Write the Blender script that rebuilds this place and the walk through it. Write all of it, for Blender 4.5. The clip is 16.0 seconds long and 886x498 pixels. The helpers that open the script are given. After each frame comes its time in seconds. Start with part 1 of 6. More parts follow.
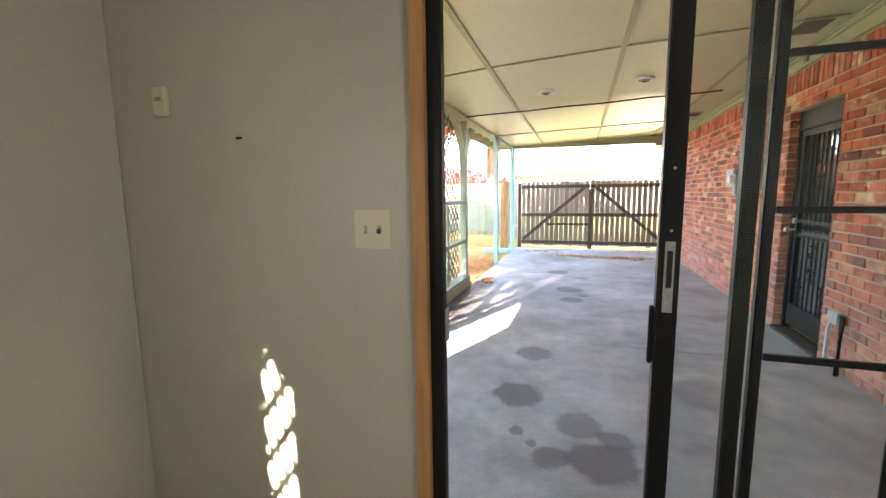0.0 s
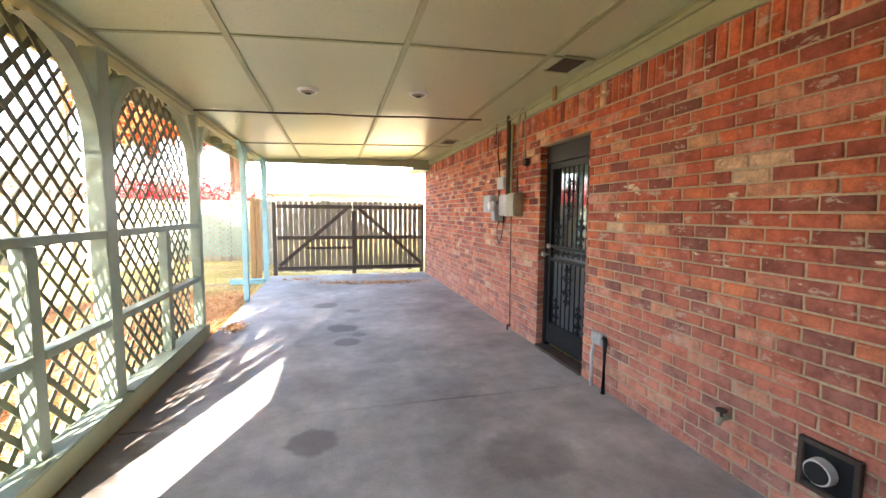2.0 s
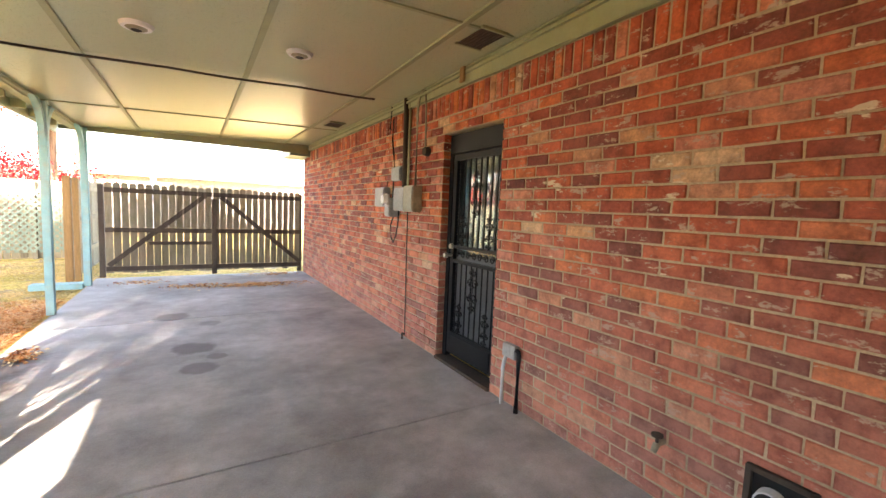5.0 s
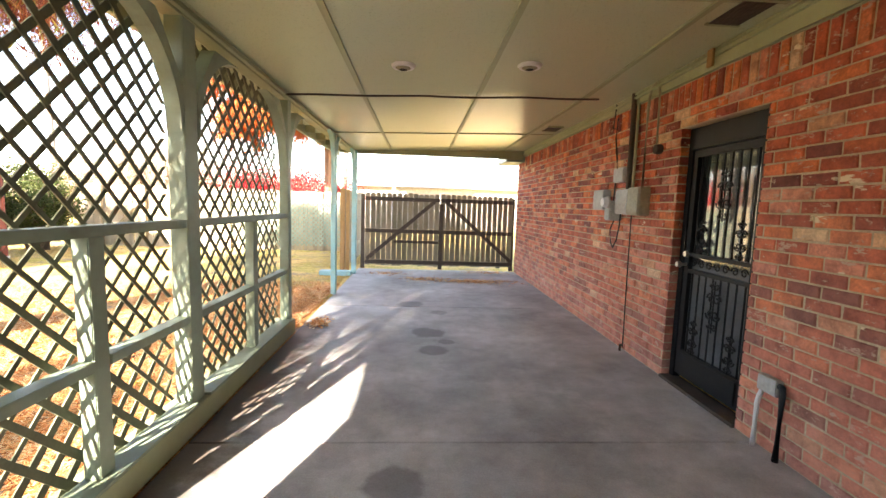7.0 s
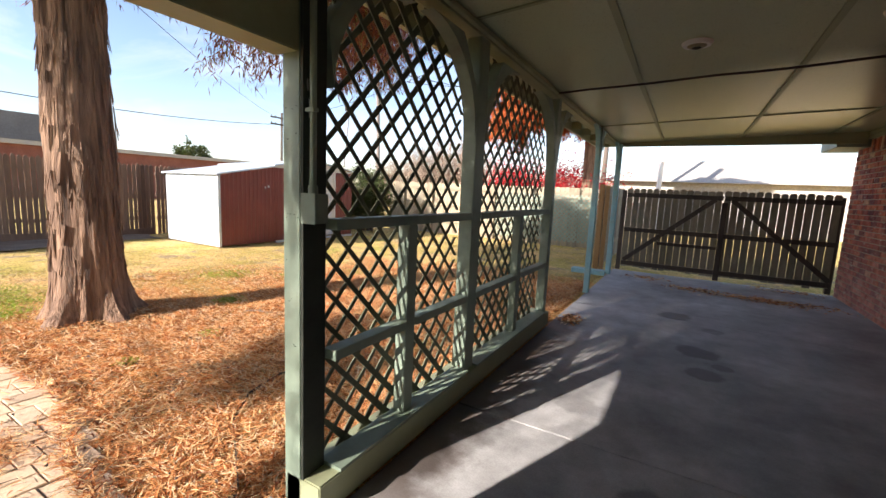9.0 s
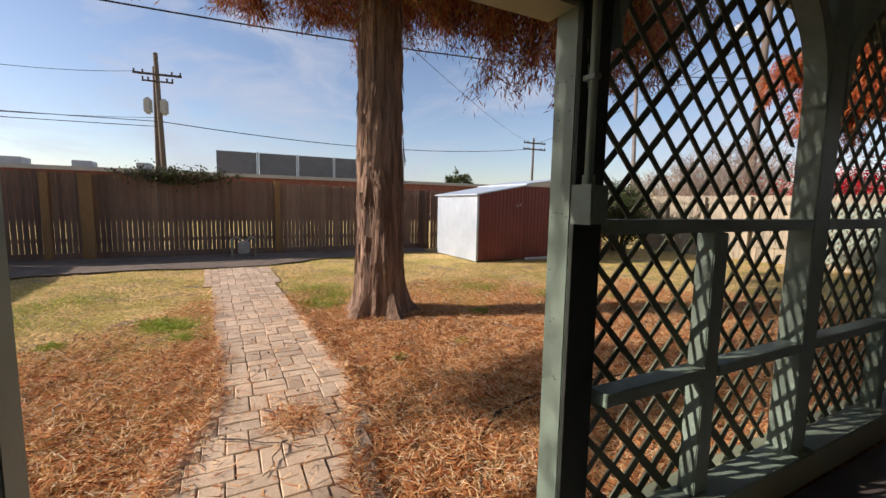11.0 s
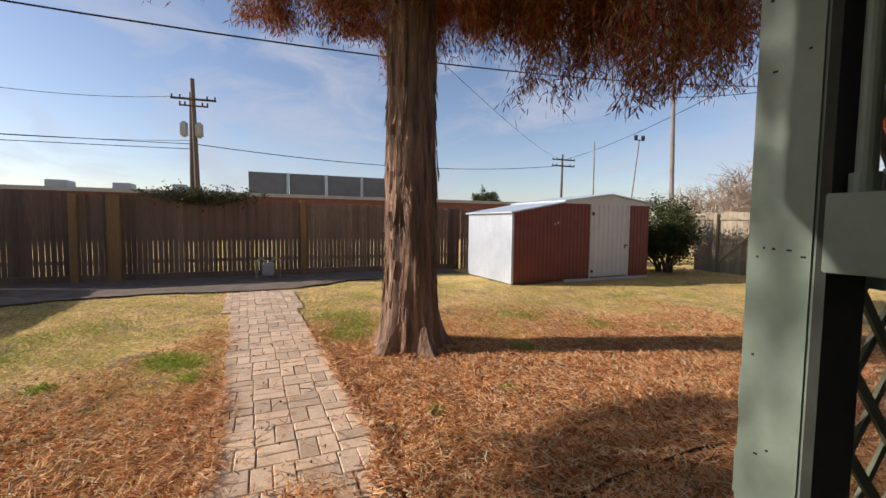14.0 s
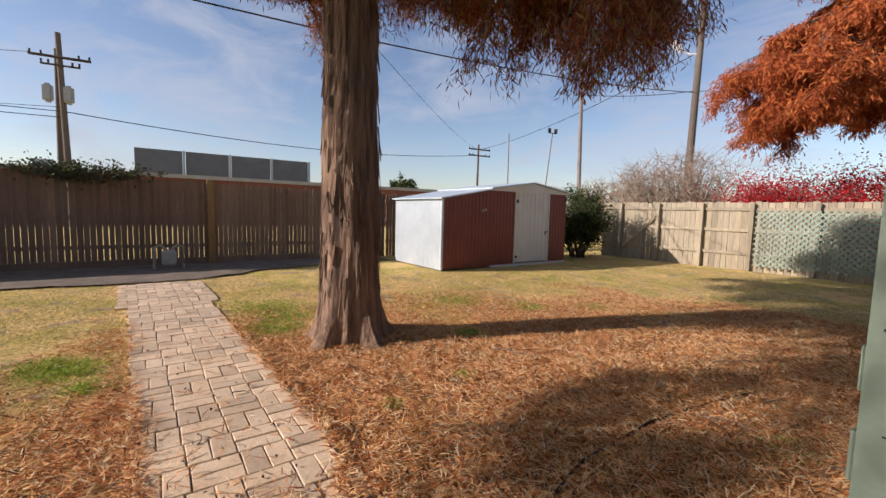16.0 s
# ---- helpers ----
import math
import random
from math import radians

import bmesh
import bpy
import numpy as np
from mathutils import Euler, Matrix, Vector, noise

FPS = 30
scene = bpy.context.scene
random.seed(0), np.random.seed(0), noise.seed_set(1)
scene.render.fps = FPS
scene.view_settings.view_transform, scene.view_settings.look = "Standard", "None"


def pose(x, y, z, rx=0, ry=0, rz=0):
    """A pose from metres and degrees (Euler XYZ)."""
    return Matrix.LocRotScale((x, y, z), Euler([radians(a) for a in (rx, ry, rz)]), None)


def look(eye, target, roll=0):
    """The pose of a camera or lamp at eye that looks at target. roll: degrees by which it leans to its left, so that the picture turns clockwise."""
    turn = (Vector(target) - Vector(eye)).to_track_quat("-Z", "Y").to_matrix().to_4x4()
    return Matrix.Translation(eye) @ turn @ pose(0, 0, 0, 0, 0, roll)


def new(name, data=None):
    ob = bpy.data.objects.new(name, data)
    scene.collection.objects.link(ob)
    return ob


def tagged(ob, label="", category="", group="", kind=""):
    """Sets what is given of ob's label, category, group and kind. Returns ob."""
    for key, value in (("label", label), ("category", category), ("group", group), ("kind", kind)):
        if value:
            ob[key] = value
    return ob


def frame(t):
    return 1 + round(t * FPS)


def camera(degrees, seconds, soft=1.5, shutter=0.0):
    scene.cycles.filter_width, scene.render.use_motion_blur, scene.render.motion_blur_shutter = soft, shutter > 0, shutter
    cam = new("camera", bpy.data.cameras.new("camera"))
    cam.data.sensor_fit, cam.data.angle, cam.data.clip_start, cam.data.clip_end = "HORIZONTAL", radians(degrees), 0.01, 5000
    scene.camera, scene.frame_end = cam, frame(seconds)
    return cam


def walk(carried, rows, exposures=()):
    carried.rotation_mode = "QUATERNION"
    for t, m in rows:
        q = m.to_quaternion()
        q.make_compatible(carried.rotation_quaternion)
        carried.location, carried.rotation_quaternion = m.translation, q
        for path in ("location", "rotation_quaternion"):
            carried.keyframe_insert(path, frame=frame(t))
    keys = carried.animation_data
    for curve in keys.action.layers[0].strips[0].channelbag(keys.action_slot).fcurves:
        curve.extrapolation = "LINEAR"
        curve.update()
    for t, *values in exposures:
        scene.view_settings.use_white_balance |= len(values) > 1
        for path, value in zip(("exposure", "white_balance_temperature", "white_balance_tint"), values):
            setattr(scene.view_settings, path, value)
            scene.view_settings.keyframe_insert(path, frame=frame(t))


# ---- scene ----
cam = camera(93.6, 16.0)
PATH = [
    (0, (0.24, 0.325, 1.381), (-0.38, 2.209, 1.119), -0.7),
    (0.5, (0.172, 0.532, 1.369), (-0.084, 2.494, 1.078), -0.3),
    (1, (0.152, 0.78, 1.389), (0.081, 2.758, 1.098), 1.5),
    (1.5, (0.104, 1.039, 1.383), (0.299, 3.014, 1.136), 1.5),
    (2, (0.048, 1.282, 1.418), (0.553, 3.209, 1.245), 0.5),
    (2.5, (0.079, 1.509, 1.461), (0.9, 3.331, 1.388), 0.2),
    (3, (0.131, 1.69, 1.481), (1.205, 3.377, 1.474), 1.0),
    (3.2, (0.139, 1.741, 1.471), (1.285, 3.38, 1.472), 1.3),
    (5.3, (0.138, 1.908, 1.405), (1.094, 3.652, 1.195), 2.4),
    (5.5, (0.121, 1.915, 1.409), (0.973, 3.712, 1.195), 2.3),
    (6, (0.073, 1.902, 1.409), (0.671, 3.8, 1.206), 2.0),
    (6.5, (0.029, 1.892, 1.411), (0.398, 3.848, 1.21), 1.7),
    (7, (-0.012, 1.881, 1.413), (0.11, 3.867, 1.208), 1.9),
    (7.5, (-0.056, 1.878, 1.406), (-0.186, 3.862, 1.189), 2.1),
    (8, (-0.094, 1.847, 1.409), (-0.524, 3.783, 1.154), 2.5),
    (8.5, (-0.094, 1.841, 1.422), (-0.849, 3.674, 1.157), 2.3),
    (8.7, (-0.093, 1.841, 1.422), (-0.946, 3.629, 1.153), 2.5),
    (10.8, (-0.404, 2.047, 1.33), (-2.113, 3.064, 1.117), 1.0),
    (11, (-0.44, 2.05, 1.322), (-2.212, 2.953, 1.111), 1.0),
    (11.5, (-0.623, 2.109, 1.313), (-2.513, 2.727, 1.101), 1.1),
    (12, (-0.792, 2.2, 1.306), (-2.751, 2.542, 1.094), 1.5),
    (12.5, (-0.865, 2.235, 1.292), (-2.844, 2.435, 1.076), 1.8),
    (13, (-0.929, 2.259, 1.291), (-2.89, 2.597, 1.091), 1.7),
    (13.5, (-1.008, 2.27, 1.328), (-2.909, 2.87, 1.171), 1.0),
    (14, (-1.063, 2.206, 1.34), (-2.895, 2.998, 1.213), 0.6),
    (14.5, (-1.076, 2.11, 1.337), (-2.866, 2.993, 1.217), 0.6),
    (15, (-1.108, 2.038, 1.326), (-2.851, 3.01, 1.187), 0.7),
    (15.5, (-1.252, 2.032, 1.319), (-2.937, 3.098, 1.152), 1.1),
    (16, (-1.382, 2.033, 1.287), (-3.013, 3.176, 1.108), 1.4),
]
walk(cam, [(t, look(eye, target, roll)) for t, eye, target, roll in PATH],
     [(0, 4.35, 6300, 12), (1.5, 4.15, 6400, 14), (3.2, 4.05, 7350, 16), (6, 3.8, 7350, 16), (7.5, 3.15, 7100, 15), (8.6, 1.8, 6500, 17), (10.8, 0.38, 6380, 20), (16, 0.28, 6380, 20)])
# ---------- world and sun ----------
SUN_DIR = Vector((0.345, 0.90, -0.46)).normalized()   # the way the sunlight travels
sun_elev = math.asin(-SUN_DIR.z)
world = bpy.data.worlds.new("world")
scene.world = world
world.use_nodes = True
wn, wl = world.node_tree.nodes, world.node_tree.links
wn.clear()
sky = wn.new("ShaderNodeTexSky")
sky.sky_type = "NISHITA"
sky.sun_disc = False
sky.sun_elevation = sun_elev
sky.sun_rotation = math.atan2(-SUN_DIR.x, -SUN_DIR.y)
sky.air_density, sky.dust_density, sky.ozone_density = 1.0, 0.6, 1.2
SKY_STRENGTH = 0.112
# thin streaky cirrus over the blue
tc = wn.new("ShaderNodeTexCoord")
mp = wn.new("ShaderNodeMapping")
mp.inputs["Rotation"].default_value = (0.15, 0.0, 0.5)
mp.inputs["Scale"].default_value = (1.2, 3.4, 7.0)
cn = wn.new("ShaderNodeTexNoise")
cn.inputs["Scale"].default_value, cn.inputs["Detail"].default_value = 1.6, 9.0
cn.inputs["Roughness"].default_value, cn.inputs["Distortion"].default_value = 0.58, 0.6
cr = wn.new("ShaderNodeValToRGB")
cr.color_ramp.elements[0].position, cr.color_ramp.elements[1].position = 0.46, 0.74
cr.color_ramp.elements[0].color, cr.color_ramp.elements[1].color = (0, 0, 0, 1), (0.75, 0.75, 0.75, 1)
mixc = wn.new("ShaderNodeMix")
mixc.data_type = "RGBA"
mixc.inputs["B"].default_value = (3.9, 4.3, 4.8, 1)
bg = wn.new("ShaderNodeBackground")
bg.inputs["Strength"].default_value = SKY_STRENGTH
wo = wn.new("ShaderNodeOutputWorld")
wl.new(tc.outputs["Generated"], mp.inputs["Vector"])
wl.new(mp.outputs["Vector"], cn.inputs["Vector"])
wl.new(cn.outputs["Fac"], cr.inputs["Fac"])
wl.new(cr.outputs["Color"], mixc.inputs["Factor"])
wl.new(sky.outputs["Color"], mixc.inputs["A"])
wl.new(mixc.outputs["Result"], bg.inputs["Color"])
wl.new(bg.outputs["Background"], wo.inputs["Surface"])
sun_data = bpy.data.lights.new("sun", "SUN")
sun_data.energy, sun_data.angle, sun_data.color = 5.0, radians(0.53), (1.0, 0.93, 0.82)
sun = new("sun", sun_data)
sun.matrix_world = look((0, 0, 30), Vector((0, 0, 30)) + SUN_DIR)

# ---------- materials ----------


def nodes_of(name):
    m = bpy.data.materials.new(name)
    m.use_nodes = True
    nt = m.node_tree
    return m, nt.nodes, nt.links, nt.nodes["Principled BSDF"]


def ramp(n, stops):
    r = n.new("ShaderNodeValToRGB")
    while len(r.color_ramp.elements) < len(stops):
        r.color_ramp.elements.new(0.5)
    for e, (p, c) in zip(r.color_ramp.elements, stops):
        e.position, e.color = p, (*c, 1)
    return r


def noise_tex(n, l, coord, scale, detail=4.0, rough=0.55, stretch=None):
    t = n.new("ShaderNodeTexNoise")
    t.inputs["Scale"].default_value, t.inputs["Detail"].default_value, t.inputs["Roughness"].default_value = scale, detail, rough
    if stretch:
        m = n.new("ShaderNodeMapping")
        m.inputs["Scale"].default_value = stretch
        l.new(coord, m.inputs["Vector"])
        coord = m.outputs["Vector"]
    l.new(coord, t.inputs["Vector"])
    return t


def mix(n, l, fac, a, b, mode="MIX"):
    m = n.new("ShaderNodeMix")
    m.data_type, m.blend_type = "RGBA", mode
    for key, v in (("Factor", fac), ("A", a), ("B", b)):
        if hasattr(v, "is_output"):
            l.new(v, m.inputs[key])
        elif isinstance(v, tuple):
            m.inputs[key].default_value = (*v, 1)
        else:
            m.inputs[key].default_value = v
    return m.outputs["Result"]


def rough_mat(name, a, b, scale=3.0, rough=0.7, metal=0.0, fine=40.0, bump=0.15, stretch=None, dirt=None, dirt_amount=0.5, vary="", depth=0.01, spec=0.5, contrast=1.0):
    """Two-scale procedural surface. vary: 'object' or 'island' shifts the tone piece by piece."""
    m, n, l, p = nodes_of(name)
    g = n.new("ShaderNodeNewGeometry")
    pos = g.outputs["Position"]
    big = noise_tex(n, l, pos, scale, 5, 0.6, stretch)
    r = ramp(n, [(0.3, a), (0.7, b)])
    l.new(big.outputs["Fac"], r.inputs["Fac"])
    col = r.outputs["Color"]
    small = noise_tex(n, l, pos, fine, 6, 0.65, stretch)
    rs = ramp(n, [(0.25, (1 - 0.28 * contrast,) * 3), (0.75, (1 + 0.2 * contrast,) * 3)])
    l.new(small.outputs["Fac"], rs.inputs["Fac"])
    col = mix(n, l, 1.0, col, rs.outputs["Color"], "MULTIPLY")
    if vary:
        rnd = n.new("ShaderNodeObjectInfo").outputs["Random"] if vary == "object" else g.outputs["Random Per Island"]
        rv = ramp(n, [(0.0, (0.76, 0.75, 0.74)), (0.5, (1, 1, 1)), (1.0, (1.15, 1.12, 1.08))])
        l.new(rnd, rv.inputs["Fac"])
        col = mix(n, l, 1.0, col, rv.outputs["Color"], "MULTIPLY")
    if dirt:
        dn = noise_tex(n, l, pos, scale * 2.3, 7, 0.7)
        dr = ramp(n, [(0.5, (0, 0, 0)), (0.68, (dirt_amount,) * 3)])
        l.new(dn.outputs["Fac"], dr.inputs["Fac"])
        col = mix(n, l, dr.outputs["Color"], col, dirt)
    l.new(col, p.inputs["Base Color"])
    rr = n.new("ShaderNodeMapRange")
    rr.inputs["To Min"].default_value, rr.inputs["To Max"].default_value = max(0.02, rough - 0.12), min(1, rough + 0.12)
    l.new(small.outputs["Fac"], rr.inputs["Value"])
    l.new(rr.outputs["Result"], p.inputs["Roughness"])
    p.inputs["Metallic"].default_value = metal
    p.inputs["Specular IOR Level"].default_value = spec
    if bump:
        b = n.new("ShaderNodeBump")
        b.inputs["Strength"].default_value, b.inputs["Distance"].default_value = bump, depth
        l.new(small.outputs["Fac"], b.inputs["Height"])
        l.new(b.outputs["Normal"], p.inputs["Normal"])
    return m


def brick_mat(name, vary, pale=0.978):
    m, n, l, p = nodes_of(name)
    g = n.new("ShaderNodeNewGeometry")
    pos = g.outputs["Position"]
    rnd = n.new("ShaderNodeObjectInfo").outputs["Random"] if vary == "object" else g.outputs["Random Per Island"]
    tone = ramp(n, [(0.0, (0.17, 0.045, 0.038)), (0.15, (0.27, 0.062, 0.042)), (0.42, (0.46, 0.098, 0.048)), (0.62, (0.54, 0.122, 0.055)), (0.80, (0.65, 0.19, 0.063)), (0.93, (0.58, 0.23, 0.165)), (pale, (0.60, 0.33, 0.17)), (1.0, (0.70, 0.52, 0.33))])
    l.new(rnd, tone.inputs["Fac"])
    blot = noise_tex(n, l, pos, 9.0, 6, 0.7)
    br = ramp(n, [(0.34, (0.58, 0.50, 0.48)), (0.60, (1.25, 1.23, 1.2))])
    l.new(blot.outputs["Fac"], br.inputs["Fac"])
    col = mix(n, l, 1.0, tone.outputs["Color"], br.outputs["Color"], "MULTIPLY")
    fine = noise_tex(n, l, pos, 70, 6, 0.7)
    fr = ramp(n, [(0.3, (0.75, 0.72, 0.7)), (0.7, (1.15, 1.15, 1.15))])
    l.new(fine.outputs["Fac"], fr.inputs["Fac"])
    col = mix(n, l, 1.0, col, fr.outputs["Color"], "MULTIPLY")
    # old mortar and lime smeared on some faces, in small torn patches
    sm = noise_tex(n, l, pos, 13.0, 8, 0.75, (1, 0.6, 1.4))
    sr = ramp(n, [(0.585, (0, 0, 0)), (0.61, (0.85, 0.85, 0.85))])
    l.new(sm.outputs["Fac"], sr.inputs["Fac"])
    col = mix(n, l, sr.outputs["Color"], col, (0.52, 0.40, 0.30))
    lime = noise_tex(n, l, pos, 5.5, 6, 0.62, (1, 0.55, 1.5))
    lm = ramp(n, [(0.665, (0, 0, 0)), (0.685, (0.95, 0.95, 0.95))])
    l.new(lime.outputs["Fac"], lm.inputs["Fac"])
    col = mix(n, l, lm.outputs["Color"], col, (0.78, 0.68, 0.48))
    wide = noise_tex(n, l, pos, 0.9, 4, 0.6)
    wr = ramp(n, [(0.45, (0, 0, 0)), (0.8, (0.26, 0.26, 0.26))])
    l.new(wide.outputs["Fac"], wr.inputs["Fac"])
    col = mix(n, l, wr.outputs["Color"], col, (0.42, 0.24, 0.20))
    # paler and pinker towards the ground, with a ragged upper edge
    sep = n.new("ShaderNodeSeparateXYZ")
    l.new(pos, sep.inputs["Vector"])
    rise = n.new("ShaderNodeMath")
    rise.operation = "MULTIPLY_ADD"
    rise.inputs[1].default_value = 1.6
    l.new(wide.outputs["Fac"], rise.inputs[0])
    l.new(sep.outputs["Z"], rise.inputs[2])
    low_pale = n.new("ShaderNodeMapRange")
    low_pale.inputs["From Min"].default_value, low_pale.inputs["From Max"].default_value = 0.7, 2.3
    low_pale.inputs["To Min"].default_value, low_pale.inputs["To Max"].default_value = 0.55, 0.0
    l.new(rise.outputs["Value"], low_pale.inputs["Value"])
    sc = n.new("ShaderNodeMath")
    sc.operation = "MULTIPLY"
    l.new(low_pale.outputs["Result"], sc.inputs[0])
    l.new(br.outputs["Color"], sc.inputs[1])
    col = mix(n, l, sc.outputs["Value"], col, (0.66, 0.34, 0.27))
    l.new(col, p.inputs["Base Color"])
    p.inputs["Roughness"].default_value = 0.78
    b = n.new("ShaderNodeBump")
    b.inputs["Strength"].default_value, b.inputs["Distance"].default_value = 0.55, 0.008
    l.new(fine.outputs["Fac"], b.inputs["Height"])
    b2 = n.new("ShaderNodeBump")
    b2.inputs["Strength"].default_value, b2.inputs["Distance"].default_value = 0.5, 0.02
    l.new(sm.outputs["Fac"], b2.inputs["Height"])
    l.new(b.outputs["Normal"], b2.inputs["Normal"])
    l.new(b2.outputs["Normal"], p.inputs["Normal"])
    return m


def plain(name, color, rough=0.5, metal=0.0, spec=0.5):
    m, n, l, p = nodes_of(name)
    p.inputs["Base Color"].default_value = (*color, 1)
    p.inputs["Roughness"].default_value, p.inputs["Metallic"].default_value = rough, metal
    p.inputs["Specular IOR Level"].default_value = spec
    return m


def leaf_mat(name, stops, rough=0.7, through_amount=0.35):
    m, n, l, p = nodes_of(name)
    g = n.new("ShaderNodeNewGeometry")
    r = ramp(n, stops)
    l.new(g.outputs["Random Per Island"], r.inputs["Fac"])
    l.new(r.outputs["Color"], p.inputs["Base Color"])
    p.inputs["Roughness"].default_value = rough
    p.inputs["Specular IOR Level"].default_value = 0.2
    tr = n.new("ShaderNodeBsdfTranslucent")
    l.new(r.outputs["Color"], tr.inputs["Color"])
    ms = n.new("ShaderNodeMixShader")
    ms.inputs["Fac"].default_value = through_amount
    l.new(p.outputs["BSDF"], ms.inputs[1])
    l.new(tr.outputs["BSDF"], ms.inputs[2])
    l.new(ms.outputs["Shader"], n["Material Output"].inputs["Surface"])
    return m


def concrete_mat():
    m, n, l, p = nodes_of("patio_concrete")
    pos = n.new("ShaderNodeNewGeometry").outputs["Position"]
    base = noise_tex(n, l, pos, 0.9, 8, 0.65)
    r = ramp(n, [(0.3, (0.26, 0.255, 0.25)), (0.5, (0.43, 0.43, 0.425)), (0.7, (0.64, 0.635, 0.63))])
    l.new(base.outputs["Fac"], r.inputs["Fac"])
    col = r.outputs["Color"]
    mid = noise_tex(n, l, pos, 5.0, 8, 0.7)
    mr = ramp(n, [(0.3, (0.78, 0.77, 0.76)), (0.7, (1.15, 1.15, 1.15))])
    l.new(mid.outputs["Fac"], mr.inputs["Fac"])
    col = mix(n, l, 1.0, col, mr.outputs["Color"], "MULTIPLY")
    # oily stains, each at its own place on the slab
    warp = noise_tex(n, l, pos, 5.0, 5, 0.6)
    for x, y, rad, k in ((-0.13, 3.08, 0.19, 0.72), (-0.1, 3.85, 0.17, 0.55), (0.26, 2.78, 0.16, 0.55), (0.40, 2.45, 0.2, 0.72), (0.13, 2.42, 0.11, 0.6), (0.46, 2.68, 0.1, 0.6), (-0.08, 2.62, 0.05, 0.6), (0.02, 2.52, 0.04, 0.5), (1.16, 3.46, 0.3, 0.3), (-0.62, 4.7, 0.16, 0.3), (1.0, 4.6, 0.35, 0.22), (0.13, 6.42, 0.2, 0.62), (0.17, 5.85, 0.15, 0.55), (0.32, 6.1, 0.09, 0.45), (-0.08, 7.75, 0.2, 0.62), (0.3, 7.3, 0.12, 0.4), (0.6, 5.5, 0.4, 0.18)):
        d = n.new("ShaderNodeVectorMath")
        d.operation = "DISTANCE"
        d.inputs[1].default_value = (x, y, 0)
        l.new(pos, d.inputs[0])
        ad = n.new("ShaderNodeMath")
        ad.operation = "MULTIPLY_ADD"
        ad.inputs[1].default_value, ad.inputs[2].default_value = 0.55 * rad + 0.06, -0.5 * (0.55 * rad + 0.06)
        l.new(warp.outputs["Fac"], ad.inputs[0])
        su = n.new("ShaderNodeMath")
        su.operation = "ADD"
        l.new(d.outputs["Value"], su.inputs[0])
        l.new(ad.outputs["Value"], su.inputs[1])
        ma = n.new("ShaderNodeMapRange")
        ma.inputs["From Min"].default_value, ma.inputs["From Max"].default_value = rad * 0.75, rad * 1.02
        ma.inputs["To Min"].default_value, ma.inputs["To Max"].default_value = k, 0.0
        l.new(su.outputs["Value"], ma.inputs["Value"])
        col = mix(n, l, ma.outputs["Result"], col, (0.10, 0.09, 0.085))
    # damp brown dirt washed against the plinth of the lattice screen
    sp = n.new("ShaderNodeSeparateXYZ")
    l.new(pos, sp.inputs["Vector"])
    edge = n.new("ShaderNodeMath")
    edge.operation = "MULTIPLY_ADD"
    edge.inputs[1].default_value = 0.5
    l.new(warp.outputs["Fac"], edge.inputs[0])
    l.new(sp.outputs["X"], edge.inputs[2])
    near = n.new("ShaderNodeMapRange")
    near.inputs["From Min"].default_value, near.inputs["From Max"].default_value = -0.90, -0.66
    near.inputs["To Min"].default_value, near.inputs["To Max"].default_value = 0.82, 0.0
    l.new(edge.outputs["Value"], near.inputs["Value"])
    span = n.new("ShaderNodeMapRange")
    span.inputs["From Min"].default_value, span.inputs["From Max"].default_value = 2.9, 3.4
    l.new(sp.outputs["Y"], span.inputs["Value"])
    stop = n.new("ShaderNodeMapRange")
    stop.inputs["From Min"].default_value, stop.inputs["From Max"].default_value = 6.6, 7.1
    stop.inputs["To Min"].default_value, stop.inputs["To Max"].default_value = 1.0, 0.0
    l.new(sp.outputs["Y"], stop.inputs["Value"])
    m1, m2 = n.new("ShaderNodeMath"), n.new("ShaderNodeMath")
    m1.operation = m2.operation = "MULTIPLY"
    l.new(near.outputs["Result"], m1.inputs[0])
    l.new(span.outputs["Result"], m1.inputs[1])
    l.new(m1.outputs["Value"], m2.inputs[0])
    l.new(stop.outputs["Result"], m2.inputs[1])
    col = mix(n, l, m2.outputs["Value"], col, (0.085, 0.055, 0.04))
    fine = noise_tex(n, l, pos, 90, 5, 0.7)
    fr = ramp(n, [(0.3, (0.85, 0.85, 0.85)), (0.7, (1.1, 1.1, 1.1))])
    l.new(fine.outputs["Fac"], fr.inputs["Fac"])
    col = mix(n, l, 1.0, col, fr.outputs["Color"], "MULTIPLY")
    l.new(col, p.inputs["Base Color"])
    rr = n.new("ShaderNodeMapRange")
    rr.inputs["To Min"].default_value, rr.inputs["To Max"].default_value = 0.45, 0.8
    l.new(mid.outputs["Fac"], rr.inputs["Value"])
    l.new(rr.outputs["Result"], p.inputs["Roughness"])
    b = n.new("ShaderNodeBump")
    b.inputs["Strength"].default_value, b.inputs["Distance"].default_value = 0.25, 0.004
    l.new(fine.outputs["Fac"], b.inputs["Height"])
    l.new(b.outputs["Normal"], p.inputs["Normal"])
    return m


